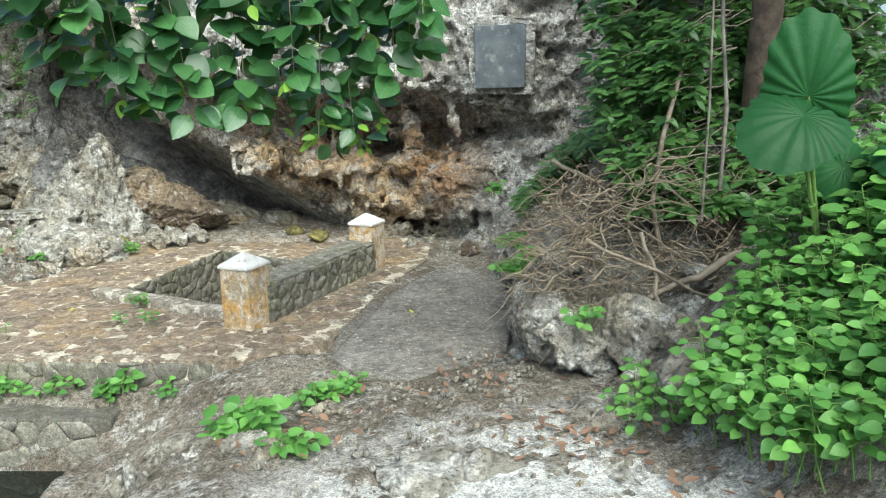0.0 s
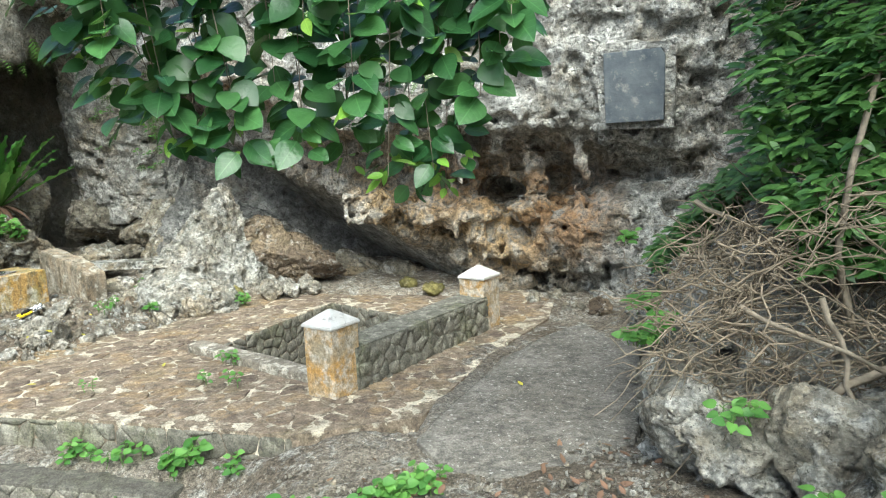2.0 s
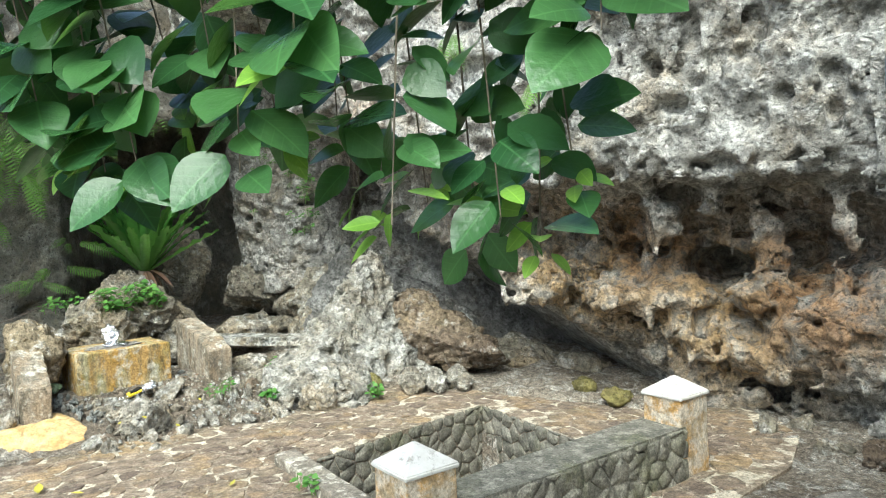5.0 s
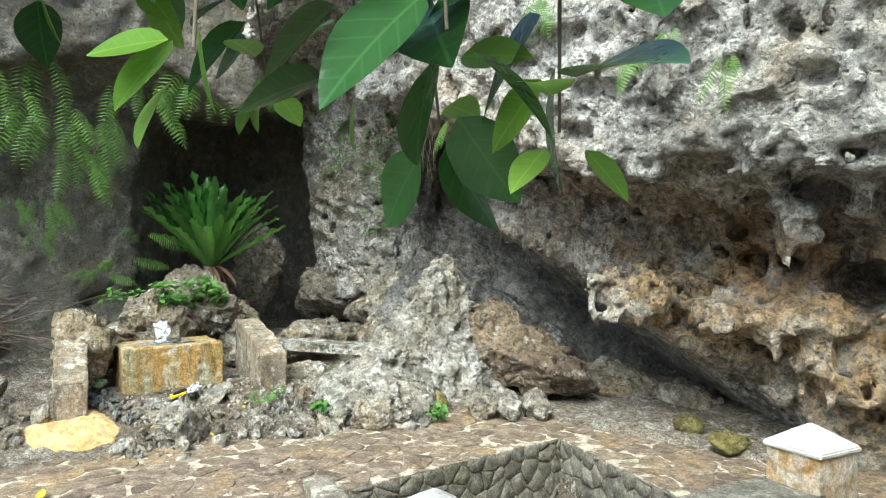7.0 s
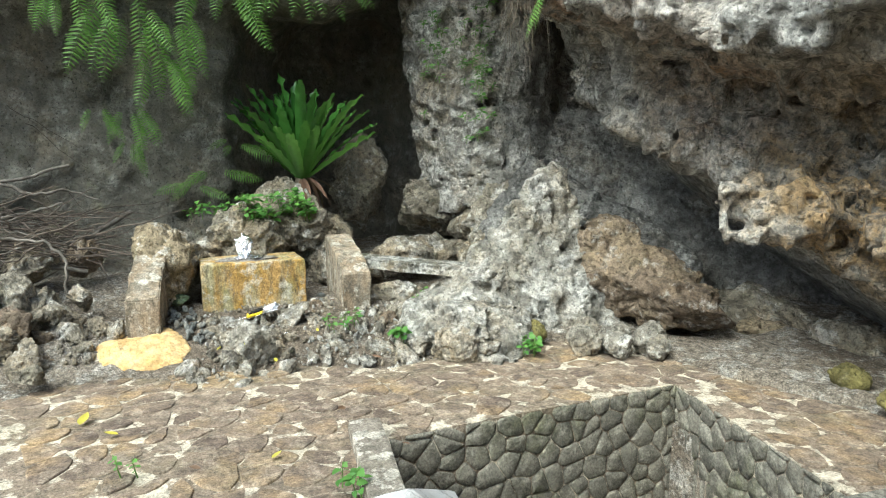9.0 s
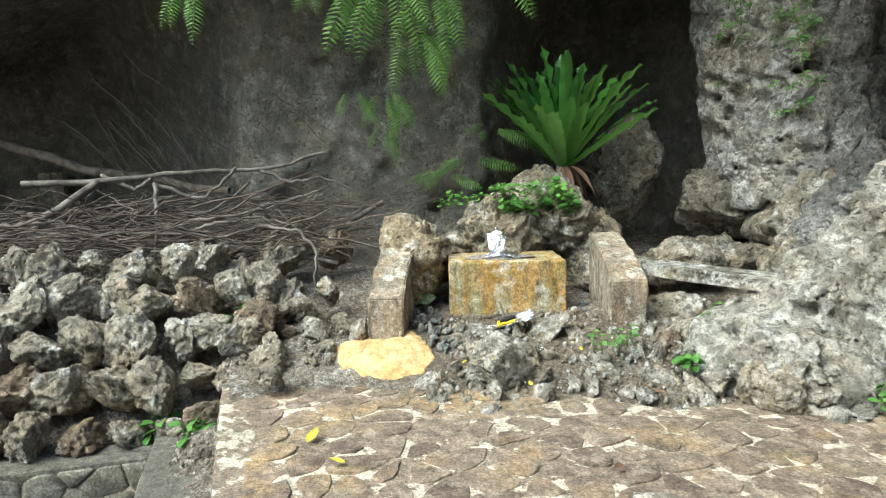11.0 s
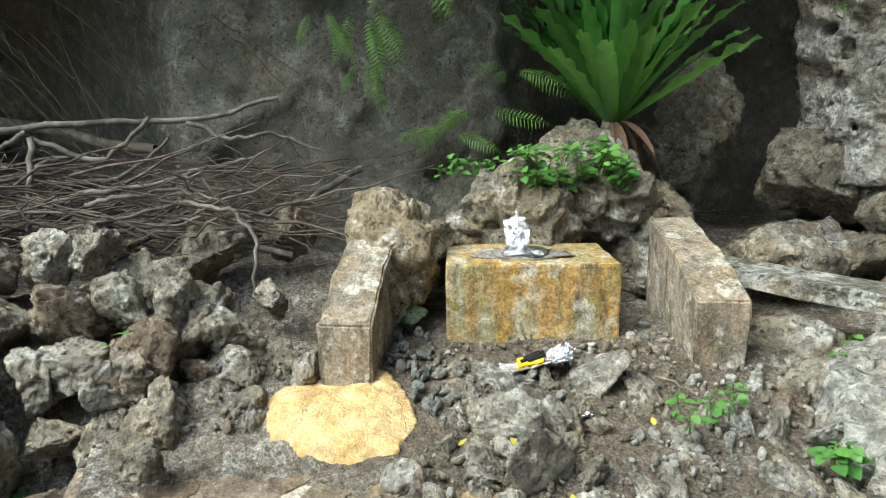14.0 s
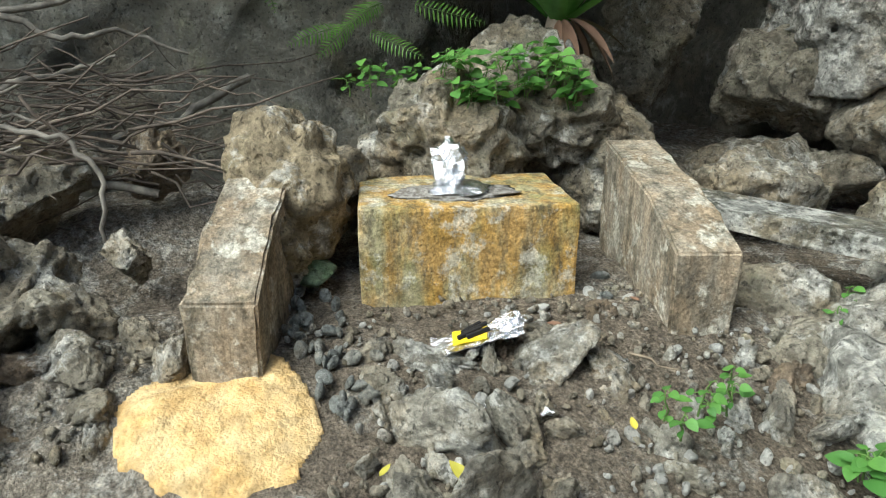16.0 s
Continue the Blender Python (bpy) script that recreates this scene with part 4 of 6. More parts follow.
# ---- plaque on the cliff ----
def slate_material():
    m, nt, b = shader("grey_slate_plaque", 0.85)
    p = place(nt)
    c = blend(nt, spot(nt, p, 4.0, 8, 0.35, 0.65), (0.075, 0.09, 0.105), (0.15, 0.165, 0.175))
    c = blend(nt, times(nt, spot(nt, p, 9.0, 9, 0.55, 0.68, 0.7), 0.7), c, (0.36, 0.35, 0.31))
    nt.links.new(c, b.inputs["Base Color"])
    bumped(nt, b, ((spot(nt, p, 18.0, 9, 0.2, 0.8), 1.0),), 0.01, 0.5)
    return m


plaque = thing("wall_plaque", pose(0.61, 8.62, 1.68, 93, 0, -8), "weathered blank slate plaque set into the cliff", "plaque")
PANEL = [(-0.30, -0.36), (0.29, -0.35), (0.305, 0.30), (0.26, 0.37), (-0.31, 0.36)]
part("panel", worn(prism(PANEL, -0.3, 0.03, 0.01), 3, 0.008), slate_material(), plaque)
part("surround", worn(ring_with_hole([(-0.38, -0.42), (0.38, -0.43), (0.4, 0.44), (0.0, 0.47), (-0.39, 0.45)], PANEL, -0.4, -0.05), 4, 0.05, 6.0), CLIFF, plaque, "rough mortar edging")


# ---- sunken pool beside the terrace ----
def water_material():
    m, nt, b = shader("still_dark_water", 0.04)
    b.inputs["Base Color"].default_value = (0.008, 0.011, 0.008, 1)
    b.inputs["Specular IOR Level"].default_value = 0.5
    n = spot(nt, place(nt), 6.0, 2, 0.2, 0.8)
    bumped(nt, b, ((n, 1.0),), 0.004, 0.2)
    return m


me = bpy.data.meshes.new("water")
me.from_pydata([(POOL[0] - 0.1, POOL[2] - 0.1, -1.42), (POOL[1] + 0.1, POOL[2] - 0.1, -1.42), (POOL[1] + 0.1, POOL[3] + 0.1, -1.42), (POOL[0] - 0.1, POOL[3] + 0.1, -1.42)], [], [(0, 1, 2, 3)])
me.materials.append(water_material())
tagged(new("water", me), "still dark water in the sunken pool", "water", kind="structure")
pool = thing("pool_wall", pose(0, 0, 0), "coursed stone wall round the sunken pool", "wall", kind="structure")
part("core", prism([(POOL[0] - 0.25, POOL[3]), (POOL[1] + 0.1, POOL[3]), (POOL[1] + 0.1, POOL[3] + 0.4), (POOL[0] - 0.25, POOL[3] + 0.4)], -1.9, -1.0, 0.02), JOINT, pool)
part("core", prism([(POOL[0] - 0.3, POOL[2]), (POOL[0], POOL[2]), (POOL[0], POOL[3] - 0.005), (POOL[0] - 0.3, POOL[3] - 0.005)], -1.9, -1.04, 0.02), JOINT, pool)


# ---- leaves ----
def leaf_material(name, light, dark, gloss=0.35, through_light=0.3, vein=0.0, joined=True):
    m, nt, b = shader(name, gloss)
    if joined:
        rnd = nt.nodes.new("ShaderNodeNewGeometry").outputs["Random Per Island"]
    else:
        rnd = nt.nodes.new("ShaderNodeObjectInfo").outputs["Random"]
    c = blend(nt, rnd, dark, light)
    c = blend(nt, times(nt, spot(nt, place(nt), 25.0, 4, 0.45, 0.7), 0.3), c, tuple(0.6 * v for v in dark))
    if vein:
        xyz = nt.nodes.new("ShaderNodeSeparateXYZ")
        nt.links.new(nt.nodes.new("ShaderNodeTexCoord").outputs["Object"], xyz.inputs[0])
        ax = times(nt, xyz.outputs[0], 0.0, "ABSOLUTE")
        run = times(nt, times(nt, xyz.outputs[1], times(nt, ax, 0.7), "SUBTRACT"), vein)
        saw = times(nt, times(nt, times(nt, run, 1.0, "FRACT"), 0.5, "SUBTRACT"), 0.0, "ABSOLUTE")
        ribs = node(nt, "ShaderNodeMapRange")
        ribs.inputs["From Min"].default_value, ribs.inputs["From Max"].default_value = 0.09, 0.02
        nt.links.new(saw, ribs.inputs["Value"])
        mid = node(nt, "ShaderNodeMapRange")
        mid.inputs["From Min"].default_value, mid.inputs["From Max"].default_value = 0.022, 0.008
        nt.links.new(ax, mid.inputs["Value"])
        veins = times(nt, times(nt, ribs.outputs[0], 0.45), mid.outputs[0], "MAXIMUM")
        c = blend(nt, times(nt, veins, 0.22), c, tuple(min(1, 2.2 * v) for v in light))
    nt.links.new(c, b.inputs["Base Color"])
    b.inputs["Specular IOR Level"].default_value = 0.4
    t = nt.nodes.new("ShaderNodeBsdfTranslucent")
    k = blend(nt, 0.6, c, (0.2, 0.4, 0.07))
    nt.links.new(k, t.inputs["Color"])
    mx = nt.nodes.new("ShaderNodeMixShader")
    mx.inputs[0].default_value = through_light
    nt.links.new(b.outputs[0], mx.inputs[1])
    nt.links.new(t.outputs[0], mx.inputs[2])
    nt.links.new(mx.outputs[0], nt.nodes["Material Output"].inputs["Surface"])
    if vein:
        bumped(nt, b, ((spot(nt, place(nt), 40.0, 3, 0.3, 0.7), 0.6), (saw, 0.4)), 0.006, 0.3)
    else:
        bumped(nt, b, ((spot(nt, place(nt), 40.0, 3, 0.3, 0.7), 1.0),), 0.004, 0.35)
    return m


BIG = leaf_material("broad_dark_leaf", (0.075, 0.18, 0.055), (0.022, 0.072, 0.025), 0.27, 0.2, 6.0, joined=False)
BIG_REST = leaf_material("broad_dark_leaf_rest", (0.06, 0.15, 0.045), (0.018, 0.06, 0.02), 0.3, 0.25)
YOUNG = leaf_material("young_bright_leaf", (0.30, 0.50, 0.08), (0.20, 0.40, 0.05), 0.35, 0.4, 6.0, joined=False)
HERB = leaf_material("bright_herb_leaf", (0.18, 0.38, 0.075), (0.07, 0.19, 0.04), 0.5, 0.3)
IVY = leaf_material("creeper_leaf", (0.11, 0.22, 0.055), (0.025, 0.07, 0.018), 0.4, 0.2)
FERN = leaf_material("fern_leaf", (0.22, 0.40, 0.075), (0.11, 0.24, 0.04), 0.45, 0.35)
NEST = leaf_material("nest_fern_frond", (0.07, 0.19, 0.035), (0.02, 0.07, 0.014), 0.2, 0.25, joined=False)
DRY = leaf_material("dead_leaf", (0.24, 0.135, 0.085), (0.13, 0.075, 0.05), 0.8, 0.1)


def bark(name, light, dark):
    m, nt, b = shader(name, 0.9)
    p = place(nt)
    c = blend(nt, spot(nt, p, 12.0, 8, 0.35, 0.65), dark, light)
    c = blend(nt, times(nt, spot(nt, p, 3.0, 5, 0.5, 0.6), 0.5), c, tuple(1.4 * v for v in light))
    nt.links.new(c, b.inputs["Base Color"])
    bumped(nt, b, ((spot(nt, p, 50.0, 6, 0.2, 0.8), 1.0),), 0.006, 0.7)
    return m


BARK, TWIG, ROOT = bark("grey_brown_bark", (0.24, 0.20, 0.15), (0.11, 0.09, 0.065)), bark("dry_twig", (0.26, 0.21, 0.15), (0.12, 0.095, 0.065)), bark("pale_grey_deadwood", (0.20, 0.18, 0.15), (0.08, 0.07, 0.058))
STEM = bark("green_stem", (0.14, 0.24, 0.06), (0.09, 0.16, 0.04))


def leaf_shape(length, width, form="oval", fold=0.25, droop=0.3, n=6):
    """Vertices and faces of a leaf along +y, its face up."""
    v, f = [], []
    for i in range(n + 1):
        t = i / n
        if form == "heart":
            w = (math.sin(math.pi * min(1, t * 0.86 + 0.14)) ** 0.75) * (1 - 0.35 * t)
        elif form == "strap":
            w = 0.35 + 0.65 * math.sin(math.pi * min(1, 0.12 + t * 0.82)) if t < 0.98 else 0.05
            w *= 1 + 0.12 * math.sin(23 * t)
        else:
            w = math.sin(math.pi * t ** 0.8) ** 0.8 if 0 < t < 1 else 0
        w = max(w, 0.02) * width / 2
        y, z = length * t, -droop * length * t * t
        v += [(-w, y, z + fold * w), (0, y, z - 0.0 * w), (w, y, z + fold * w)]
    for i in range(n):
        a = 3 * i
        f += [(a, a + 1, a + 4, a + 3), (a + 1, a + 2, a + 5, a + 4)]
    return np.array(v), np.array(f)


def frame_of(way, face):
    """Rotation whose y runs along way and whose z is near face."""
    y = np.asarray(way, float)
    y = y / (np.linalg.norm(y) + 1e-9)
    x = np.cross(y, face)
    x = x / (np.linalg.norm(x) + 1e-9)
    return np.stack([x, y, np.cross(x, y)], 1)


def leaf_cloud(name, parent, material, leaves, shape):
    """Many leaves in one mesh: leaves lists (place, way, face, size)."""
    v, f = shape
    vs, fs = [], []
    for k, (at, way, face, size) in enumerate(leaves):
        vs.append((v * size) @ frame_of(way, face).T + np.asarray(at))
        fs.append(f + k * len(v))
    me = grid_mesh(name, np.concatenate(vs), np.concatenate(fs))
    me.materials.append(material)
    ob = new(name, me)
    ob.parent = parent
    return ob


def tube(points, r0, r1, sides=6):
    """Vertices and quads of a tapering tube along points."""
    p = np.asarray(points, float)
    n = len(p)
    t = np.gradient(p, axis=0)
    v, f = [], []
    for i in range(n):
        m = frame_of(t[i], (0.31, 0.2, 0.93))
        r = r0 + (r1 - r0) * i / (n - 1)
        for k in range(sides):
            a = 2 * math.pi * k / sides
            v.append(p[i] + r * (math.cos(a) * m[:, 0] + math.sin(a) * m[:, 2]))
    for i in range(n - 1):
        for k in range(sides):
            j = (k + 1) % sides
            f.append((i * sides + k, i * sides + j, (i + 1) * sides + j, (i + 1) * sides + k))
    return np.array(v), np.array(f)


def tubes(name, parent, material, runs):
    """Several tubes in one mesh: runs lists (points, r0, r1)."""
    vs, fs, off = [], [], 0
    for pts, r0, r1 in runs:
        v, f = tube(pts, r0, r1)
        vs.append(v)
        fs.append(f + off)
        off += len(v)
    me = grid_mesh(name, np.concatenate(vs), np.concatenate(fs))
    me.materials.append(material)
    ob = new(name, me)
    ob.parent = parent
    return ob


def bend(a, b, n=8, sag=0.0, wob=0.05, r=None):
    """A crooked run of points from a to b."""
    r = r or rng
    a, b = np.asarray(a, float), np.asarray(b, float)
    t = np.linspace(0, 1, n)[:, None]
    p = a + (b - a) * t
    p[:, 2] += -sag * (4 * t[:, 0] * (1 - t[:, 0]))
    w = r.normal(size=(n, 3)) * wob
    w[0] = w[-1] = 0
    return p + w


# the overhanging shrub with broad leaves
shrub = thing("overhanging_tree", pose(-4.0, 1.2, -1.1), "tree with broad glossy dark leaves drooping over the path", "tree")
base = np.array((-4.0, 1.2, -1.1))
trunk = np.array([(-4, 1.2, -1.3), (-3.95, 1.3, -0.3), (-3.7, 1.6, 0.9), (-3.2, 2.3, 2.0), (-2.5, 3.1, 2.75), (-1.6, 4.0, 2.95), (-0.7, 4.4, 2.85), (0.1, 4.7, 2.6)]) - base
tubes("trunk", shrub, BARK, [(trunk, 0.09, 0.02)])
OVAL = []
for k, (w, fo) in enumerate(((0.74, 0.16), (0.84, 0.1), (0.68, 0.24))):
    v, f = leaf_shape(1.0, w, "oval", fo, 0.16, 8)
    me = grid_mesh("leaf", v, f)
    me.materials.append(BIG)
    OVAL.append(me)
v, f = leaf_shape(1.0, 0.5, "oval", 0.2, 0.1, 8)
FRESH = grid_mesh("leaf", v, f)
FRESH.materials.append(YOUNG)
rng = np.random.RandomState(12)
TIPS = [(-2.15, 4.37, 1.62), (-1.9, 4.42, 1.28), (-1.65, 4.32, 1.24), (-1.42, 4.27, 1.22), (-1.15, 4.37, 1.2), (-0.95, 4.52, 1.3), (-0.72, 4.42, 1.05), (-0.52, 4.57, 1.06), (-0.25, 4.52, 1.42), (-0.1, 4.67, 1.75), (-1.75, 4.52, 1.6), (-1.3, 4.42, 1.55), (-0.85, 4.47, 1.6), (-0.45, 4.52, 1.65), (-2.3, 4.52, 1.95), (-1.55, 4.22, 1.75), (-1.05, 4.27, 1.8), (-0.6, 4.32, 1.85), (0.15, 4.62, 2.05), (-1.95, 4.27, 1.95), (-0.5, 4.74, 0.98), (-0.68, 4.74, 1.01), (-0.83, 4.74, 1.11), (-1.06, 4.74, 1.13), (-0.4, 4.74, 1.13), (-1.25, 4.62, 1.3), (-1.6, 4.57, 1.4), (-2.05, 4.52, 1.5), (-0.15, 4.57, 1.6), (-0.8, 4.22, 1.4), (-1.8, 4.22, 1.45), (-1.3, 4.52, 1.9), (-0.3, 4.42, 1.95), (-2.4, 4.42, 1.8), (-1.85, 3.9, 1.75), (-2.3, 4.55, 1.42), (-0.05, 4.25, 1.75)]
runs, rest = [], []
for tip in TIPS:
    tip = np.array(tip)
    k = np.interp(tip[0], trunk[:, 0] + base[0], np.arange(len(trunk)))
    i = int(min(max(k, 3), len(trunk) - 2))
    a = trunk[i] + (trunk[i + 1] - trunk[i]) * min(max(k - i, 0), 1) + base
    mid = (a + tip) / 2 + np.array((rng.uniform(-0.1, 0.1), rng.uniform(-0.05, 0.1), 0.15))
    pts = np.array([a, (a + mid) / 2 + (0, 0, 0.06), mid, (mid * 1.1 + tip * 0.9) / 2, tip]) - base
    runs.append((pts, 0.006, 0.002))
    n = 32
    for j in range(n):
        t = 1 - 0.8 * (j / n) ** 1.5
        q = np.array([np.interp(t, np.linspace(0, 1, 5), pts[:, c]) for c in range(3)])
        side = rng.uniform(0, 2 * math.pi)
        out = np.array((1.15 * math.cos(side), 0.6 * math.sin(side) - 0.3, rng.uniform(-1.0, 0.15)))
        face = np.array((rng.uniform(-0.6, 0.6), -0.65 + rng.uniform(-0.45, 0.45), 0.75))
        m = frame_of(out, face)
        at = q + m[:, 1] * rng.uniform(0.02, 0.06)
        young = j < 5 and rng.rand() < (0.7 if tip[2] < 1.15 else 0.32)
        if j > 7 and not young:
            rest.append((at, out, face, rng.uniform(0.13, 0.2) * (0.82 if tip[2] < 1.15 else 1.0)))
            continue
        ob = new("leaf", FRESH if young else OVAL[rng.randint(3)])
        s = rng.uniform(0.13, 0.205) * (0.78 if tip[2] < 1.15 else 1.0) * (0.72 if young else 1.0)
        ob.parent = shrub
        ob.matrix_basis = Matrix.Translation(at) @ Matrix(m.tolist()).to_4x4() @ Matrix.Diagonal((s, s, s, 1))
tagged(tubes("fine_brushwood", shrub, BARK, runs), kind="stuff")
tagged(leaf_cloud("foliage", shrub, BIG_REST, rest, leaf_shape(1.0, 0.78, "oval", 0.15, 0.16, 6)), kind="stuff")


# the creeper over the right bank
def bank_x(y, z):
    return np.interp(z, [-1.0, 0.1, 0.3, 1.1, 3.0], [0.62, 0.76, 1.0, 1.75, 2.0]) + 0.22 * np.clip(y - 6.6, 0, 2.5)


creeper = thing("creeper", pose(0, 0, 0), "dense green creeper hanging over the rocky bank", "creeper")
leaves, stems = [], []
for k in range(3600):
    y = rng.uniform(4.8, 8.4)
    z = rng.uniform(0.55, 3.0) if k % 5 else rng.uniform(0.15, 0.8)
    thick = fbm(np.array([[y * 0.9, z * 0.9, 3.3]]), 1.0, 2)[0]
    if thick < -0.3 or (z < 0.8 and y < 6.4 and k % 2):
        continue
    out = rng.uniform(0.02, 0.3) * (1.2 + thick)
    c = np.array((bank_x(y, z) - out, y - 0.3 * out, z))
    if k % 2 == 0:
        z = max(z, 0.55)
        c = np.array((rng.uniform(1.1 + 0.35 * max(0, 1.2 - z), 3.15), 4.72 + 0.48 * min(z, 2.0) - out, z))
    for j in range(9):
        a = 2 * math.pi * j / 9 + rng.uniform(-0.3, 0.3)
        way = np.array((-0.35 + 0.8 * math.cos(a), 0.8 * math.sin(a) - 0.3, rng.uniform(-0.5, 0.35)))
        leaves.append((c + way * 0.02 + rng.normal(size=3) * 0.02, way, (-0.4, -0.5, 0.8), rng.uniform(0.075, 0.125)))
    if k % 3 == 0:
        stems.append((bend(c + (0.25, 0, 0.1), c, 4, 0, 0.02), 0.005, 0.003))
OV = leaf_shape(1.0, 0.42, "oval", 0.2, 0.2, 4)
tagged(leaf_cloud("foliage", creeper, IVY, leaves, OV), kind="stuff")
tagged(tubes("stem_growth", creeper, BARK, stems), kind="stuff")


# the herbs on the bank
def herb(name, spots, label, category, size, per, form="heart", material=None, spread=0.12, height=0.12, group=""):
    """A clump of herbs: each spot is a stem foot, with leaves in tiers."""
    x0, y0, z0 = spots[0]
    ob = thing(name, pose(x0, y0, z0), label, category, group)
    leaves, stems = [], []
    for x, y, z in spots:
        h = height * rng.uniform(0.7, 1.3)
        top = np.array((x - x0 + rng.uniform(-0.3, 0.3) * h, y - y0 + rng.uniform(-0.3, 0.3) * h, z - z0 + h))
        foot = np.array((x - x0, y - y0, z - z0 - 0.02))
        stems.append((bend(foot, top, 4, 0, 0.006), 0.004, 0.002))
        for j in range(per):
            a = 2.4 * j + rng.uniform(-0.4, 0.4)
            t = 1 - 0.6 * j / per
            way = np.array((math.cos(a), math.sin(a), rng.uniform(-0.25, 0.3)))
            at = foot + (top - foot) * t + way * rng.uniform(0.2, 1.0) * spread * (1.15 - 0.5 * t)
            stems.append((np.array([foot + (top - foot) * t, (foot + (top - foot) * t + at) / 2 + (0, 0, 0.008), at]), 0.0022, 0.0015))
            leaves.append((at, way, (rng.uniform(-0.4, 0.3), -0.6 + rng.uniform(-0.35, 0.35), 1.0), size * rng.uniform(0.65, 1.2)))
    tagged(leaf_cloud("leafage", ob, material or HERB, leaves, leaf_shape(1.0, 0.92 if form == "heart" else 0.5, form, 0.18, 0.2, 5)), kind="stuff")
    tagged(tubes("stem_growth", ob, STEM, stems), kind="stuff")
    return ob


def scattered(n, x0, x1, y0, y1, lift=0.0, keep=None):
    out = []
    while len(out) < n:
        x, y = rng.uniform(x0, x1), rng.uniform(y0, y1)
        if keep is None or keep(x, y):
            out.append((x, y, float(ground_height(np.array(x), np.array(y))) + lift))
    return out


rng = np.random.RandomState(23)
herb("herb_bush", scattered(430, 1.12, 2.75, 2.1, 3.9, 0.05, lambda x, y: x > 1.2 + 0.28 * (3.0 - y) and x > 1.25 + 0.75 * (y - 3.1)), "mass of bright green heart-leaved herbs on the bank", "herb", 0.062, 13, spread=0.12, height=0.3)
herb("herb_bush", scattered(9, 0.98, 1.2, 3.2, 4.1, 0.0), "bright green herbs growing between bank rocks", "herb", 0.055, 9, spread=0.09, height=0.16)
herb("herb_bush", [(1.95 + 0.12 * k, 3.1 + 0.1 * (k % 3), 0.55 + 0.05 * (k % 2)) for k in range(6)], "tall green herb above the bank bush", "herb", 0.11, 8, spread=0.12, height=0.35)
for cx, cy, n, size, h in ((-1.1, 3.8, 9, 0.1, 0.17), (-0.8, 4.22, 10, 0.06, 0.1), (-0.68, 4.5, 8, 0.055, 0.08), (-0.76, 3.45, 6, 0.075, 0.09), (-6.12, 4.72, 5, 0.1, 0.14), (-1.2, 3.7, 5, 0.05, 0.06), (-2.5, 4.98, 7, 0.085, 0.14), (-3.02, 5.02, 4, 0.06, 0.09),
                           (-3.4, 5.05, 6, 0.055, 0.09), (-2.15, 5.0, 4, 0.05, 0.07), (-2.9, 4.68, 4, 0.045, 0.07)):
    herb("weed", scattered(n, cx - 0.12, cx + 0.12, cy - 0.09, cy + 0.09), "small green weed rooted in the stony slope", "weed", size, 7, spread=size * 1.0, height=h, group="weeds along the terrace edge")
for x, y, z, n, size in ((-4.15, 8.6, -0.66, 7, 0.05), (-4.95, 7.92, -0.6, 3, 0.04), (-5.3, 7.7, -0.52, 3, 0.04), (-3.0, 6.02, -0.69, 2, 0.04), (-2.68, 5.88, -0.69, 2, 0.045), (-3.0, 6.45, -0.68, 3, 0.045),
                         (-3.84, 5.7, -0.69, 2, 0.03), (-5.6, 8.6, -0.5, 3, 0.04), (-5.25, 7.55, -0.52, 3, 0.045), (-4.88, 7.93, -0.62, 2, 0.07), (-6.4, 5.3, -0.38, 5, 0.05), (-5.75, 5.02, -1.0, 5, 0.085), (-2.6, 8.85, -0.95, 5, 0.07),
                         (0.55, 8.35, 0.1, 5, 0.07), (0.55, 5.7, -0.2, 10, 0.07), (0.62, 6.3, -0.1, 9, 0.08), (0.7, 5.2, 0.05, 5, 0.06), (0.9, 4.3, -0.12, 4, 0.06)):
    herb("weed", [(x + rng.uniform(-0.08, 0.08), y + rng.uniform(-0.08, 0.08), z + rng.uniform(-0.01, 0.03)) for _ in range(n)], "small bright green weed sprouting from the stones", "weed", size, 6, spread=size * 1.1, height=0.09, group="weeds among the stones")
herb("herb_cushion", [(-6.95 + rng.uniform(-0.12, 0.15), 7.75 + rng.uniform(-0.32, 0.4), 0.3 + rng.uniform(-0.1, 0.16)) for _ in range(46)], "cushion of bright green herbs on the rock mound", "herb", 0.066, 7, spread=0.075, height=0.1)
herb("herb_cushion", [(-7.4 + rng.uniform(-0.1, 0.1), 7.25 + rng.uniform(-0.2, 0.2), 0.32 + rng.uniform(-0.05, 0.05)) for _ in range(10)], "green herbs growing behind the altar rocks", "herb", 0.06, 6, spread=0.07, height=0.09)


# the elephant-ear plant
def ear_leaf(length, width, folds=9):
    """A great heart-shaped leaf with ribbed blade, along +y; the stalk joins at the origin."""
    v, f = [], []
    n, k = 8, 108
    for i in range(k + 1):
        a = -math.pi + 2 * math.pi * i / k
        up = math.cos(a)
        r = 0.62 + 0.38 * max(0, up) ** 3 - 0.32 * max(0, -up) ** 8
        r *= 1 + 0.03 * math.cos(2 * folds * a)
        for j in range(n + 1):
            t = j / n
            x, y = math.sin(a) * r * t * width * 0.72, math.cos(a) * r * t * length * 0.7
            v.append((x, y, 0.013 * length * t * math.cos(2 * folds * a) - 0.22 * length * (t * r) ** 2 + 0.25 * abs(x) * (1 - t)))
    for i in range(k):
        for j in range(n):
            a = i * (n + 1) + j
            f.append((a, a + n + 1, a + n + 2, a + 1))
    me = grid_mesh("leaf", np.array(v), np.array(f))
    me.materials.append(EAR)
    return me


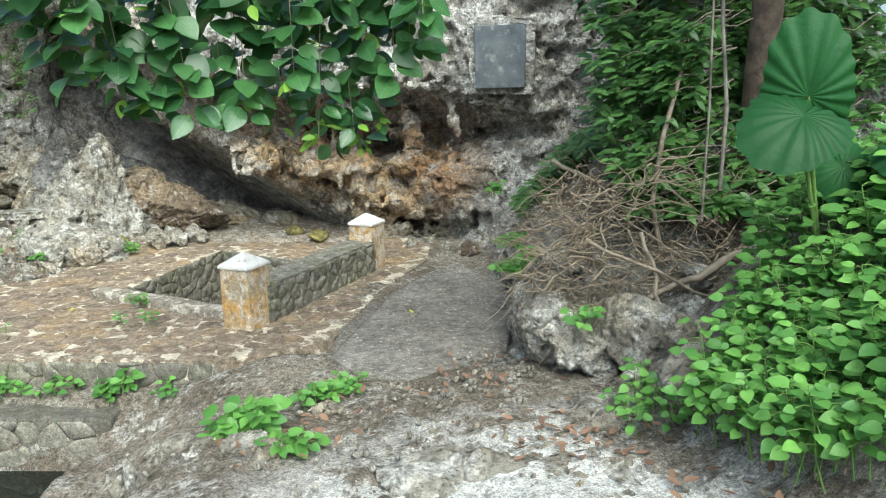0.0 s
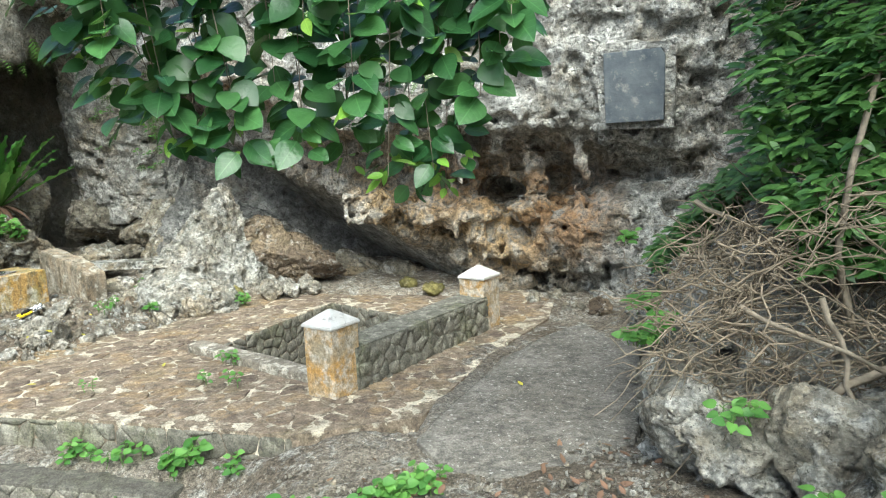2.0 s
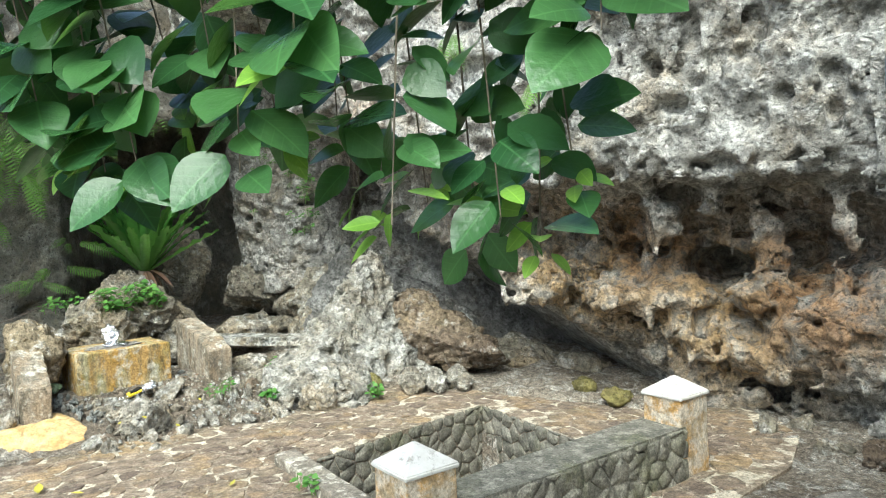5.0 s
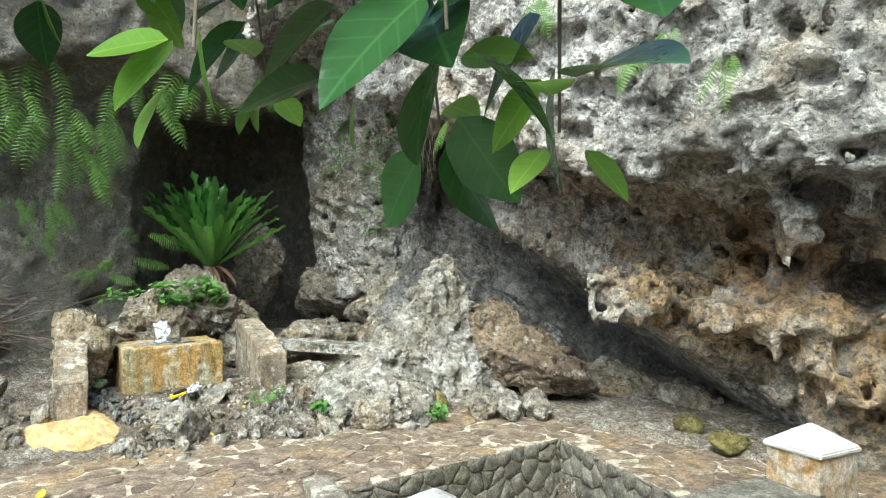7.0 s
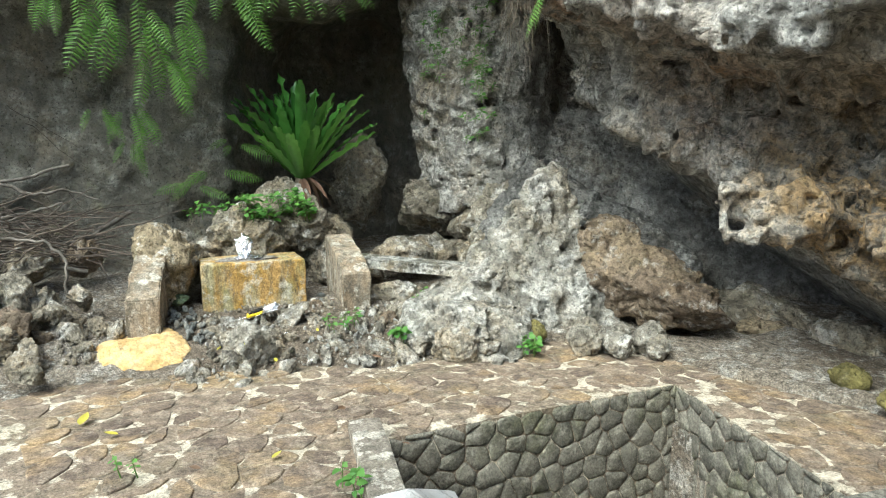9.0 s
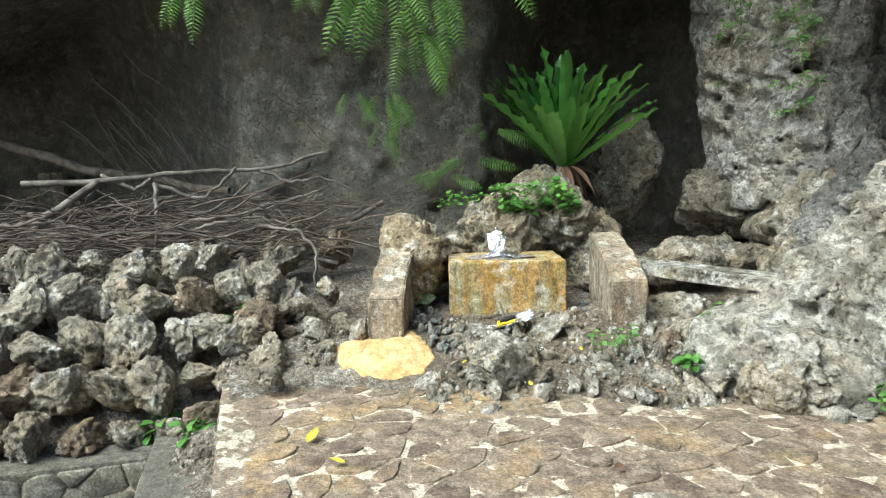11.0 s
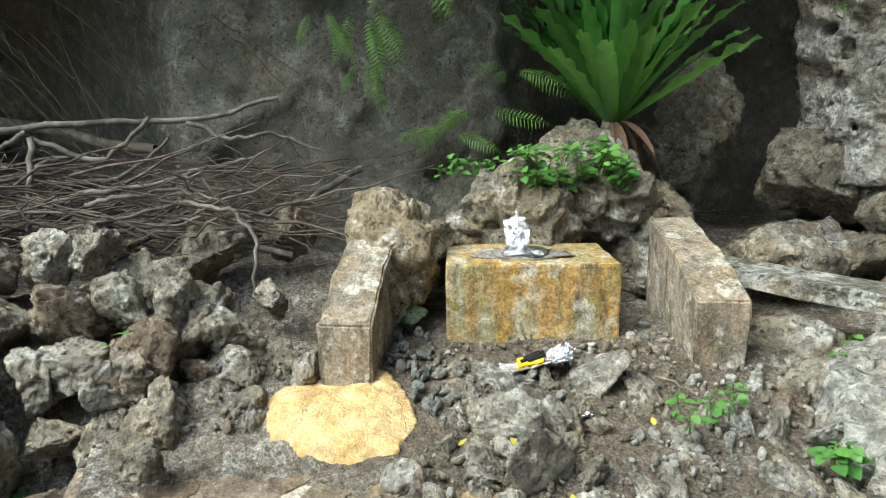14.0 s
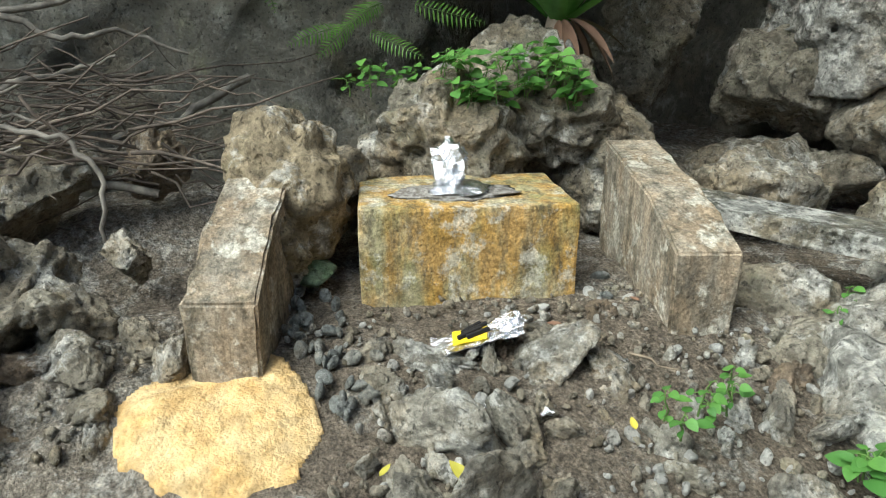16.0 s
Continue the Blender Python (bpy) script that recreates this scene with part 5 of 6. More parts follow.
EAR = leaf_material("elephant_ear_leaf", (0.022, 0.085, 0.024), (0.016, 0.06, 0.018), 0.45, 0.06, joined=False)
EAR.node_tree.nodes["Principled BSDF"].inputs["Specular IOR Level"].default_value = 0.12
ear = thing("elephant_ear", pose(1.95, 3.5, 0.3), "elephant-ear plant with great ribbed heart-shaped leaves", "plant")
for at, way, face, L, W in (((1.68, 3.3, 1.28), (-0.15, -0.2, 1.0), (-0.35, -0.9, 0.25), 0.5, 0.42), ((1.63, 3.22, 1.2), (-0.75, -0.45, -0.45), (-0.15, -0.75, 0.75), 0.42, 0.5),
                            ((1.95, 3.45, 0.95), (0.3, -0.4, -0.6), (-0.2, -0.8, 0.6), 0.36, 0.34), ((2.1, 3.2, 1.05), (0.5, -0.5, -0.3), (-0.2, -0.7, 0.7), 0.4, 0.36)):
    ob = new("leaf", ear_leaf(L, W))
    ob.parent = ear
    ob.matrix_basis = Matrix.Translation(np.array(at) - (1.95, 3.5, 0.3)) @ Matrix(frame_of(way, face).tolist()).to_4x4()
    tubes("stalk", ear, STEM, [(bend((0, 0, -0.1), np.array(at) - (1.95, 3.5, 0.3), 6, -0.05, 0.005), 0.014, 0.008)])

# trunks and hanging roots behind it
for pts, r0, r1, lab in (([(1.74, 4.4, 0.7), (1.75, 4.42, 1.2), (1.68, 4.4, 1.7), (1.6, 4.4, 3.0)], 0.013, 0.011, "pale thin root hanging from above"),
                         ([(1.66, 4.45, 0.5), (1.64, 4.4, 1.2), (1.62, 4.4, 1.8), (1.6, 4.45, 3.0)], 0.008, 0.007, "pale thin root hanging from above"), ([(1.5, 4.7, 0.2), (1.4, 4.65, 0.6), (1.46, 4.7, 1.0), (1.6, 4.8, 1.5)], 0.02, 0.014, "crooked brown stem in the bank")):
    pts = np.array(pts)
    ob = tagged(tubes("vine_stem", None, ROOT if r0 < 0.02 else BARK, [(pts, r0, r1)]), lab, "stem")

# the tree whose trunk stands behind the creepers
rng = np.random.RandomState(29)
tree = thing("shade_tree", pose(2.2, 5.05, 0.35), "dark-leaved tree leaning over the rocky bank", "tree")
tubes("trunk", tree, bark("dark_damp_bark", (0.10, 0.075, 0.055), (0.045, 0.035, 0.026)), [(np.array([(0, 0, -0.5), (-0.05, -0.1, 1.0), (-0.05, -0.15, 2.0), (0.2, -0.4, 3.2), (0.5, -0.8, 3.8)]), 0.13, 0.06)])
limbs, leaves = [], []
for k in range(60):
    a, r = 2.4 * k, 0.35 + 1.7 * rng.rand()
    tip = np.array((0.65 + r * math.cos(a), -0.7 + r * 1.1 * math.sin(a), 3.3 + rng.uniform(-0.3, 1.0)))
    limbs.append((bend((0.2, -0.4, 3.2), tip, 6, -0.1, 0.04), 0.03, 0.008))
    for j in range(22):
        q = tip + rng.normal(size=3) * (0.3, 0.3, 0.16)
        w = rng.normal(size=3) + (0, 0, -0.4)
        leaves.append((q, w, (rng.uniform(-0.5, 0.5), rng.uniform(-0.5, 0.5), 1), rng.uniform(0.12, 0.2)))
tagged(tubes("limb", tree, BARK, limbs), kind="stuff")
tagged(leaf_cloud("crown", tree, BIG_REST, leaves, leaf_shape(1.0, 0.6, "oval", 0.15, 0.16, 4)), kind="stuff")

# dead branches on the bank
rng = np.random.RandomState(31)
brush = thing("dead_brush", pose(0, 0, 0), "tangle of dry brown branches piled on the bank", "dead branches")
for a, b, r in (((0.95, 4.5, 0.38), (1.85, 4.3, -0.02), 0.014), ((1.95, 4.5, 0.28), (1.2, 4.35, -0.05), 0.03), ((1.3, 4.5, 0.42), (1.45, 4.25, -0.3), 0.016), ((0.75, 5.2, 0.5), (1.7, 4.8, 0.45), 0.014), ((1.6, 5.0, 0.9), (1.0, 4.9, 0.3), 0.018), ((0.9, 5.8, 0.75), (1.5, 5.1, 0.4), 0.02)):
    tubes("branch", brush, BARK, [(bend(a, b, 9, 0.0, 0.015), r, r * 0.6)])
runs = []
for k in range(700):
    y = rng.uniform(4.45, 6.3)
    z = rng.uniform(-0.05, 0.85)
    a = np.array((bank_x(y, z) - rng.uniform(-0.05, 0.15), y, z + 0.05))
    d = np.array((rng.uniform(-0.4, 0.6), rng.uniform(-0.35, 0.25), rng.uniform(-0.35, 0.25)))
    runs.append((bend(a, a + d * rng.uniform(0.5, 1.3), 6, rng.uniform(-0.05, 0.05), 0.018), rng.uniform(0.0025, 0.0065), 0.002))
for k in range(620):
    z = rng.uniform(-0.2, 0.8)
    a = np.array((rng.uniform(0.85, 2.3), 4.66 + 0.48 * z - rng.uniform(0.0, 0.22), z))
    d = np.array((rng.uniform(-0.5, 0.5), rng.uniform(-0.2, 0.15), rng.uniform(-0.45, 0.2)))
    runs.append((bend(a, a + d * rng.uniform(0.5, 1.2), 6, rng.uniform(-0.05, 0.05), 0.02), rng.uniform(0.0025, 0.007), 0.002))
tagged(tubes("fine_brushwood", brush, TWIG, runs), kind="stuff")

# dead leaves on the path
leaves = []
for cx, cy, s, n in ((0.55, 3.5, 0.2, 40), (0.8, 3.3, 0.2, 40), (0.25, 4.2, 0.25, 20), (-0.8, 3.6, 0.22, 45), (1.3, 2.9, 0.3, 30), (0.4, 5.2, 0.35, 60), (-0.75, 4.5, 0.2, 25), (0.35, 6.2, 0.3, 40), (-3.0, 6.2, 1.2, 12), (-5.4, 7.4, 0.4, 12)):
    for _ in range(n):
        x, y = cx + rng.normal() * s, cy + rng.normal() * s
        if POOL[0] - 0.1 < x < POOL[1] + 0.1 and y < POOL[3]:
            continue
        z = drop(x, y)[2] if not (-5.8 < x < -1.0 and y > 5.3) else TOP
        a = rng.uniform(0, 2 * math.pi)
        leaves.append(((x, y, z + 0.025), (math.cos(a), math.sin(a), rng.uniform(-0.1, 0.2)), (rng.normal() * 0.3, rng.normal() * 0.3, 1), rng.uniform(0.04, 0.085)))
litter = tagged(leaf_cloud("leaf_litter", None, DRY, leaves, leaf_shape(1.0, 0.42, "oval", 0.4, -0.2, 4)), "brown dead leaves lying on the path", "leaf litter", kind="stuff")

FALLEN = leaf_material("yellow_fallen_leaf", (0.62, 0.52, 0.07), (0.45, 0.40, 0.06), 0.5, 0.2, joined=False)
v, f = leaf_shape(1.0, 0.45, "oval", 0.3, -0.15, 6)
fallen = grid_mesh("fallen_leaf", v, f)
fallen.materials.append(FALLEN)
for x, y, z, s, a in ((-4.75, 5.6, TOP + 0.012, 0.13, 60), (-4.45, 5.75, TOP + 0.012, 0.08, 150), (-3.6, 6.3, TOP + 0.012, 0.07, 20), (-2.3, 8.6, TOP + 0.3, 0.05, 200), (-4.95, 6.9, -0.6, 0.06, 80), (-3.9, 9.3, TOP + 0.02, 0.06, 10), (-0.3, 6.1, -0.655, 0.07, 40)):
    if z > -0.5:
        continue
    ob = new("fallen_leaf", fallen)
    ob.matrix_world = pose(x, y, z, 5, -4, a) @ Matrix.Scale(s, 4)
    tagged(ob, "fallen yellow-green leaf lying on the paving", "leaf", "fallen yellow leaves")


# ---- ferns ----
def frond_strap(length, width, rise, seed):
    """A long strap frond along +y with wavy edges and a pale midrib."""
    r = np.random.RandomState(seed)
    n, v, f = 18, [], []
    ph = r.uniform(0, 6)
    for i in range(n + 1):
        t = i / n
        w = width / 2 * (0.3 + 0.7 * math.sin(math.pi * min(0.98, 0.1 + 0.8 * t)) ** 0.8) * (1 if t < 0.93 else 0.55)
        y = length * (t - 0.18 * t ** 3)
        z = rise * length * (t - 0.62 * t * t)
        wave = 0.6 * w * t * math.sin(34 * t + ph)
        v += [(-w, y, z + 0.35 * w + wave), (-w * 0.5, y, z + 0.14 * w), (0, y, z), (w * 0.5, y, z + 0.14 * w), (w, y, z + 0.35 * w - wave)]
    for i in range(n):
        for k in range(4):
            a = 5 * i + k
            f.append((a, a + 1, a + 6, a + 5))
    me = grid_mesh("frond", np.array(v), np.array(f))
    me.materials.append(NEST)
    return me


rng = np.random.RandomState(41)
nest = thing("birds_nest_fern", pose(-7.3, 8.25, 0.62), "bird's-nest fern with long glossy wavy fronds on a rock", "fern")
STRAPS = [frond_strap(1.0, w, r, k) for k, (w, r) in enumerate(((0.095, 0.15), (0.085, 0.3), (0.1, 0.05), (0.09, 0.22)))]
for k in range(48):
    a = 2.399 * k + rng.uniform(-0.25, 0.25)
    lean = 0.1 + 1.1 * (k / 48) ** 0.8 + rng.uniform(-0.08, 0.08)
    way = np.array((math.cos(a) * math.sin(lean), math.sin(a) * math.sin(lean), math.cos(lean)))
    m = frame_of(way, (-math.cos(a), -math.sin(a), 0.8))
    s = rng.uniform(0.95, 1.4)
    ob = new("frond", STRAPS[k % 4])
    ob.parent = nest
    ob.matrix_basis = Matrix.Translation(way * 0.05) @ Matrix(m.tolist()).to_4x4() @ Matrix.Diagonal((s * 1.1, s, s, 1))
tubes("rootstock", nest, BARK, [(np.array([(0, 0, -0.2), (0, 0, 0), (0, 0, 0.1)]), 0.1, 0.06)])
dead = []
for k in range(7):
    a = -0.6 + 0.35 * k
    dead.append(((0.06 * math.cos(a), 0.06 * math.sin(a), 0.05), (math.cos(a), math.sin(a), -1.2 + 0.5 * (k % 3)), (math.cos(a), math.sin(a), 0.6), rng.uniform(0.3, 0.5)))
leaf_cloud("dead_frond", nest, DRY, dead, leaf_shape(1.0, 0.16, "oval", 0.5, 0.3, 6))


def pinnate(length, pairs, width, seed):
    """Leaves of a feather-shaped frond along +y that hangs."""
    r = np.random.RandomState(seed)
    out, rib = [], []
    for i in range(pairs + 1):
        t = i / pairs
        p = np.array((0.05 * length * math.sin(2 * t + seed), length * t, -0.25 * length * t * t))
        rib.append(p)
        w = width * (math.sin(math.pi * min(1, 0.18 + 0.78 * t)) ** 0.8)
        for side in (-1, 1):
            out.append((p, (side, 0.35, -0.15 + r.uniform(-0.1, 0.1)), (0, 0.1, 1), max(w, 0.01)))
    return out, np.array(rib)


PINNA = leaf_shape(1.0, 0.15, "oval", 0.1, 0.35, 4)


def hanging_fern(at, fronds, length, spread, label, seed, down=1.0, name="hanging_fern", wall=(1, -0.2)):
    r = np.random.RandomState(seed)
    ob = thing(name, pose(*at), label, "fern", "ferns on the rock walls")
    for k in range(fronds):
        L = length * r.uniform(0.7, 1.2)
        leaves, rib = pinnate(L, 15, L * 0.2, k)
        side = r.uniform(-1, 1)
        way = np.array((wall[0] * r.uniform(0.1, 0.5) - wall[1] * side * 0.5, wall[1] * r.uniform(0.1, 0.5) + wall[0] * side * 0.5, -down * r.uniform(0.7, 1.2)))
        m = frame_of(way, (wall[0], wall[1], 0.35))
        root = np.array((-wall[1] * side, wall[0] * side, r.uniform(-0.3, 0.3))) * spread
        moved = [(m @ p + root, m @ np.array(w), m @ np.array(f), s) for p, w, f, s in leaves]
        fr = tagged(leaf_cloud("frond", ob, FERN, moved, PINNA), kind="stuff")
        tubes("midrib", fr, STEM, [(rib @ m.T + root, 0.003, 0.0015)])
    return ob


for k, (x, y, z, n, L, sp) in enumerate(((-7.35, 6.6, 2.25, 9, 0.55, 0.3), (-7.45, 6.85, 1.85, 8, 0.45, 0.2), (-7.3, 6.1, 2.35, 6, 0.45, 0.25), (-7.7, 6.65, 1.35, 5, 0.35, 0.15), (-7.75, 6.35, 1.35, 4, 0.3, 0.12), (-7.35, 5.1, 2.2, 4, 0.45, 0.15),
                                         (-7.35, 7.4, 2.6, 9, 0.5, 0.4), (-7.05, 8.3, 2.85, 12, 0.6, 0.45), (-7.35, 6.4, 2.8, 9, 0.5, 0.4), (-7.3, 5.7, 2.7, 5, 0.45, 0.3), (-7.85, 6.7, 1.05, 4, 0.28, 0.1), (-7.4, 7.0, 2.2, 6, 0.5, 0.2))):
    hanging_fern((x, y, z), n, L, sp, "bright green sword fern hanging from the shaded rock", 100 + k)
for k, (x, y, z, n, L) in enumerate(((-1.9, 8.5, 2.3, 3, 0.4), (-1.55, 8.5, 2.05, 3, 0.3), (-2.2, 8.55, 2.25, 2, 0.35), (-3.95, 8.6, 1.95, 3, 0.3), (-3.0, 8.5, 2.75, 4, 0.4))):
    hanging_fern((x, y, z), n, L, 0.08, "small pale green fern rooted in the cliff face", 140 + k, 0.5, wall=(-0.2, -1))
for k, (x, y, z, n, L) in enumerate(((-7.8, 7.45, 0.75, 3, 0.34), (-7.85, 7.25, 0.6, 3, 0.3), (-7.9, 7.75, 1.05, 4, 0.36))):
    hanging_fern((x, y, z), n, L, 0.15, "dull green fern arching from the shaded wall", 150 + k, 0.1)
# creepers and root hairs on the rock column and under the lip
for k, (x, y, z, n) in enumerate(((-5.95, 9.55, 1.6, 26), (-6.5, 9.45, 1.9, 18), (-5.8, 9.5, 2.1, 14))):
    herb("wall_creeper", [(x + rng.uniform(-0.25, 0.25), y + rng.uniform(-0.05, 0.1), z + rng.uniform(-0.6, 0.5)) for _ in range(n)], "thin green creeper clinging to the rock column", "creeper", 0.05, 5, spread=0.06, height=0.06)
hairs = [(bend((-4.6 + rng.uniform(-0.25, 0.25), 9.0 + rng.uniform(-0.1, 0.1), 2.5), (-4.6 + rng.uniform(-0.3, 0.3), 9.0, 2.5 - rng.uniform(0.3, 1.0)), 7, 0, 0.015), 0.003, 0.0015) for _ in range(40)]
tagged(tubes("root_hairs", None, BARK, hairs), "fine brown roots hanging from the overhang", "roots", kind="stuff")

# ---- the brushwood under the cave wall ----
rng = np.random.RandomState(51)
wood = thing("driftwood_heap", pose(0, 0, 0), "heap of grey dead branches and twigs below the cave wall", "dead branches")
BOUGHS = [([(-7.75, 3.6, 0.62), (-7.6, 4.2, 0.62), (-7.65, 4.6, 0.66), (-7.7, 5.2, 0.7), (-7.7, 5.6, 0.7), (-7.65, 6.05, 0.84)], 0.028, 0.014), ([(-7.65, 4.6, 0.6), (-7.6, 5.0, 0.45), (-7.6, 5.3, 0.72)], 0.02, 0.013),
         ([(-7.7, 5.5, 0.68), (-7.6, 5.75, 0.58), (-7.6, 6.0, 0.62), (-7.6, 6.3, 0.5)], 0.018, 0.008), ([(-7.6, 4.62, 0.6), (-7.4, 4.65, 0.3), (-7.35, 4.6, -0.1)], 0.02, 0.012), ([(-7.9, 6.6, 0.36), (-7.8, 6.2, 0.15), (-7.7, 5.9, 0.08)], 0.025, 0.02),
         ([(-7.3, 5.45, 0.22), (-7.1, 5.75, 0.2), (-7.0, 5.9, 0.0), (-6.95, 5.85, -0.3)], 0.014, 0.011), ([(-7.3, 4.6, 0.05), (-7.2, 5.1, 0.15), (-7.3, 5.45, 0.22)], 0.012, 0.01), ([(-7.5, 3.3, 0.1), (-7.5, 3.8, 0.35), (-7.6, 4.2, 0.62)], 0.035, 0.028),
         ([(-7.7, 4.2, 0.68), (-7.6, 4.45, 0.55), (-7.6, 4.6, 0.62)], 0.02, 0.015), ([(-8.0, 4.6, 0.3), (-7.7, 5.1, 0.35), (-7.6, 5.4, 0.6)], 0.018, 0.012), ([(-7.55, 4.3, 0.1), (-7.4, 5.2, 0.05), (-7.3, 6.1, -0.12)], 0.03, 0.02)]
for k in range(22):
    x, y = rng.uniform(-8.1, -7.2), rng.uniform(3.5, 5.6)
    turn = rng.uniform(-0.5, 0.9)
    L = rng.uniform(0.5, 1.3)
    h = rng.uniform(0.0, 0.35)
    BOUGHS.append(([(x, y, h), (x + 0.08, y + 0.3 * L, h + 0.12 * turn), (x + 0.02, y + 0.65 * L, h + 0.2 * turn), (x + 0.12, y + L, h + 0.25 * turn + rng.uniform(-0.1, 0.1))], rng.uniform(0.012, 0.026), 0.007))
for pts, r0, r1 in BOUGHS:
    p = np.array(pts)
    t = np.linspace(0, len(p) - 1, 4 * len(p))
    q = np.stack([np.interp(t, np.arange(len(p)), p[:, c]) for c in range(3)], 1) + rng.normal(size=(len(t), 3)) * 0.008
    tubes("branch", wood, ROOT, [(q, r0, r1)])
runs = []
for k in range(420):
    a = np.array((rng.uniform(-8.3, -7.1), rng.uniform(3.2, 6.2), rng.uniform(-0.1, 0.4)))
    d = np.array((rng.uniform(-0.3, 0.4), rng.uniform(0.2, 1.0) * rng.choice((-1, 1)), rng.uniform(-0.25, 0.3)))
    runs.append((bend(a, a + d, 6, rng.uniform(-0.04, 0.04), 0.02), rng.uniform(0.004, 0.011), 0.003))
tagged(tubes("fine_brushwood", wood, bark("old_brown_twig", (0.15, 0.12, 0.095), (0.06, 0.048, 0.038)), runs), kind="stuff")
runs = []
for k in range(40):
    a = np.array((-8.35 + rng.uniform(-0.6, 0.1), rng.uniform(3.8, 5.9), rng.uniform(0.9, 2.0)))
    runs.append((bend(a, a + (rng.uniform(0, 0.4), rng.uniform(0.3, 1.0), -rng.uniform(0.5, 1.2)), 7, 0, 0.02), rng.uniform(0.003, 0.006), 0.002))
tagged(tubes("leaning_roots", None, bark("dark_root", (0.11, 0.09, 0.07), (0.06, 0.05, 0.04)), runs), "thin dark roots leaning against the cave wall", "roots", kind="stuff")
tagged(tubes("leaning_trunk", None, BARK, [(bend((-10.2, 2.0, 1.35), (-8.35, 5.2, 0.5), 10, 0.1, 0.02), 0.06, 0.04)]), "long grey trunk leaning in the shaded cave", "trunk")

# ---- offerings ----
SAND, nt, b = shader("ochre_sand", 0.95)
p = place(nt)
c = blend(nt, spot(nt, p, 9.0, 8, 0.35, 0.62), (0.55, 0.35, 0.135), (0.64, 0.47, 0.24))
c = blend(nt, times(nt, spot(nt, p, 60.0, 5, 0.55, 0.65), 0.5), c, (0.36, 0.23, 0.09))
c = speckled(nt, p, c, 16.0, 0.75, 1.25)
nt.links.new(c, b.inputs["Base Color"])
bumped(nt, b, ((spot(nt, p, 70.0, 8, 0.2, 0.8), 1.0), (spot(nt, p, 12.0, 6, 0.2, 0.8), 0.8)), 0.012, 0.8)
sx, sy = np.meshgrid(np.linspace(-6.3, -5.4, 75), np.linspace(5.65, 6.85, 95), indexing="ij")
flat = np.stack([sx.ravel(), sy.ravel(), np.zeros(sx.size)], 1)
reach = np.sqrt(((sx - sy * 0.1 + 6.49) / 0.27) ** 2 + ((sy - 6.24) / 0.33) ** 2) + (0.9 * fbm(flat, 3.5, 4)).reshape(sx.shape) * 0.5
depth = 0.05 * np.clip(1 - reach, -0.6, 0.55) + 0.012 + 0.008 * fbm(flat, 16.0, 3).reshape(sx.shape)
sz = ground_height(sx, sy) + 0.6 * ground_noise(flat).reshape(sx.shape) + np.where(reach < 1, depth, -0.12)
k0, k1 = sx.shape
ids = np.arange(k0 * k1).reshape(k0, k1)
ring = np.stack([ids[:-1, :-1], ids[1:, :-1], ids[1:, 1:], ids[:-1, 1:]], -1).reshape(-1, 4)
keep = (reach < 1.15).ravel()
ring = ring[keep[ring].all(1)]
me = grid_mesh("poured_sand", np.stack([sx, sy, sz], -1).reshape(-1, 3), ring)
me.materials.append(SAND)
ob = new("poured_sand", me)
tagged(ob, "bright ochre-yellow sand poured round the slab's foot", "sand")

FOIL, nt, b = shader("crumpled_foil", 0.22)
b.inputs["Metallic"].default_value = 1.0
b.inputs["Base Color"].default_value = (0.86, 0.87, 0.9, 1)
bumped(nt, b, ((spot(nt, place(nt), 55.0, 6, 0.3, 0.7), 1.0),), 0.01, 0.6)


def crumple(size, seed, sub=3, amount=0.5):
    """A facetted crumpled wad."""
    bm = bmesh.new()
    bmesh.ops.create_icosphere(bm, subdivisions=sub, radius=1.0)
    q = np.array([v.co for v in bm.verts])
    r = np.random.RandomState(seed)
    q = q * (1 + amount * (r.rand(len(q), 1) - 0.5) + 0.5 * fbm(q + seed, 1.9, 2)[:, None])
    for v, k in zip(bm.verts, q * np.array(size)):
        v.co = k
    return bm


foil = thing("foil_offering", pose(-6.52, 7.28, -0.055) @ Matrix.Scale(1.4, 4), "upright crumpled silver foil on the altar block", "foil")
part("foil", crumple((0.062, 0.055, 0.08), 5, 3, 0.4), FOIL, foil).location = (0, 0, 0.085)
part("foil_base", crumple((0.09, 0.09, 0.018), 4), FOIL, foil).location = (0.02, 0.02, 0.015)
ASH, nt, b = shader("grey_ash", 0.95)
nt.links.new(blend(nt, spot(nt, place(nt), 40.0, 6, 0.4, 0.6), (0.16, 0.14, 0.12), (0.34, 0.32, 0.29)), b.inputs["Base Color"])
bumped(nt, b, ((spot(nt, place(nt), 50.0, 8, 0.2, 0.8), 1.0),), 0.015, 0.9)
ob = part("ash_patch", crumple((0.13, 0.24, 0.02), 8, 4, 0.12), ASH, None, smooth=True)
ob.matrix_world = pose(-6.5, 7.3, -0.052, 0, 0, -15)
tagged(ob, "grey ash and dust burnt onto the altar top", "ash")

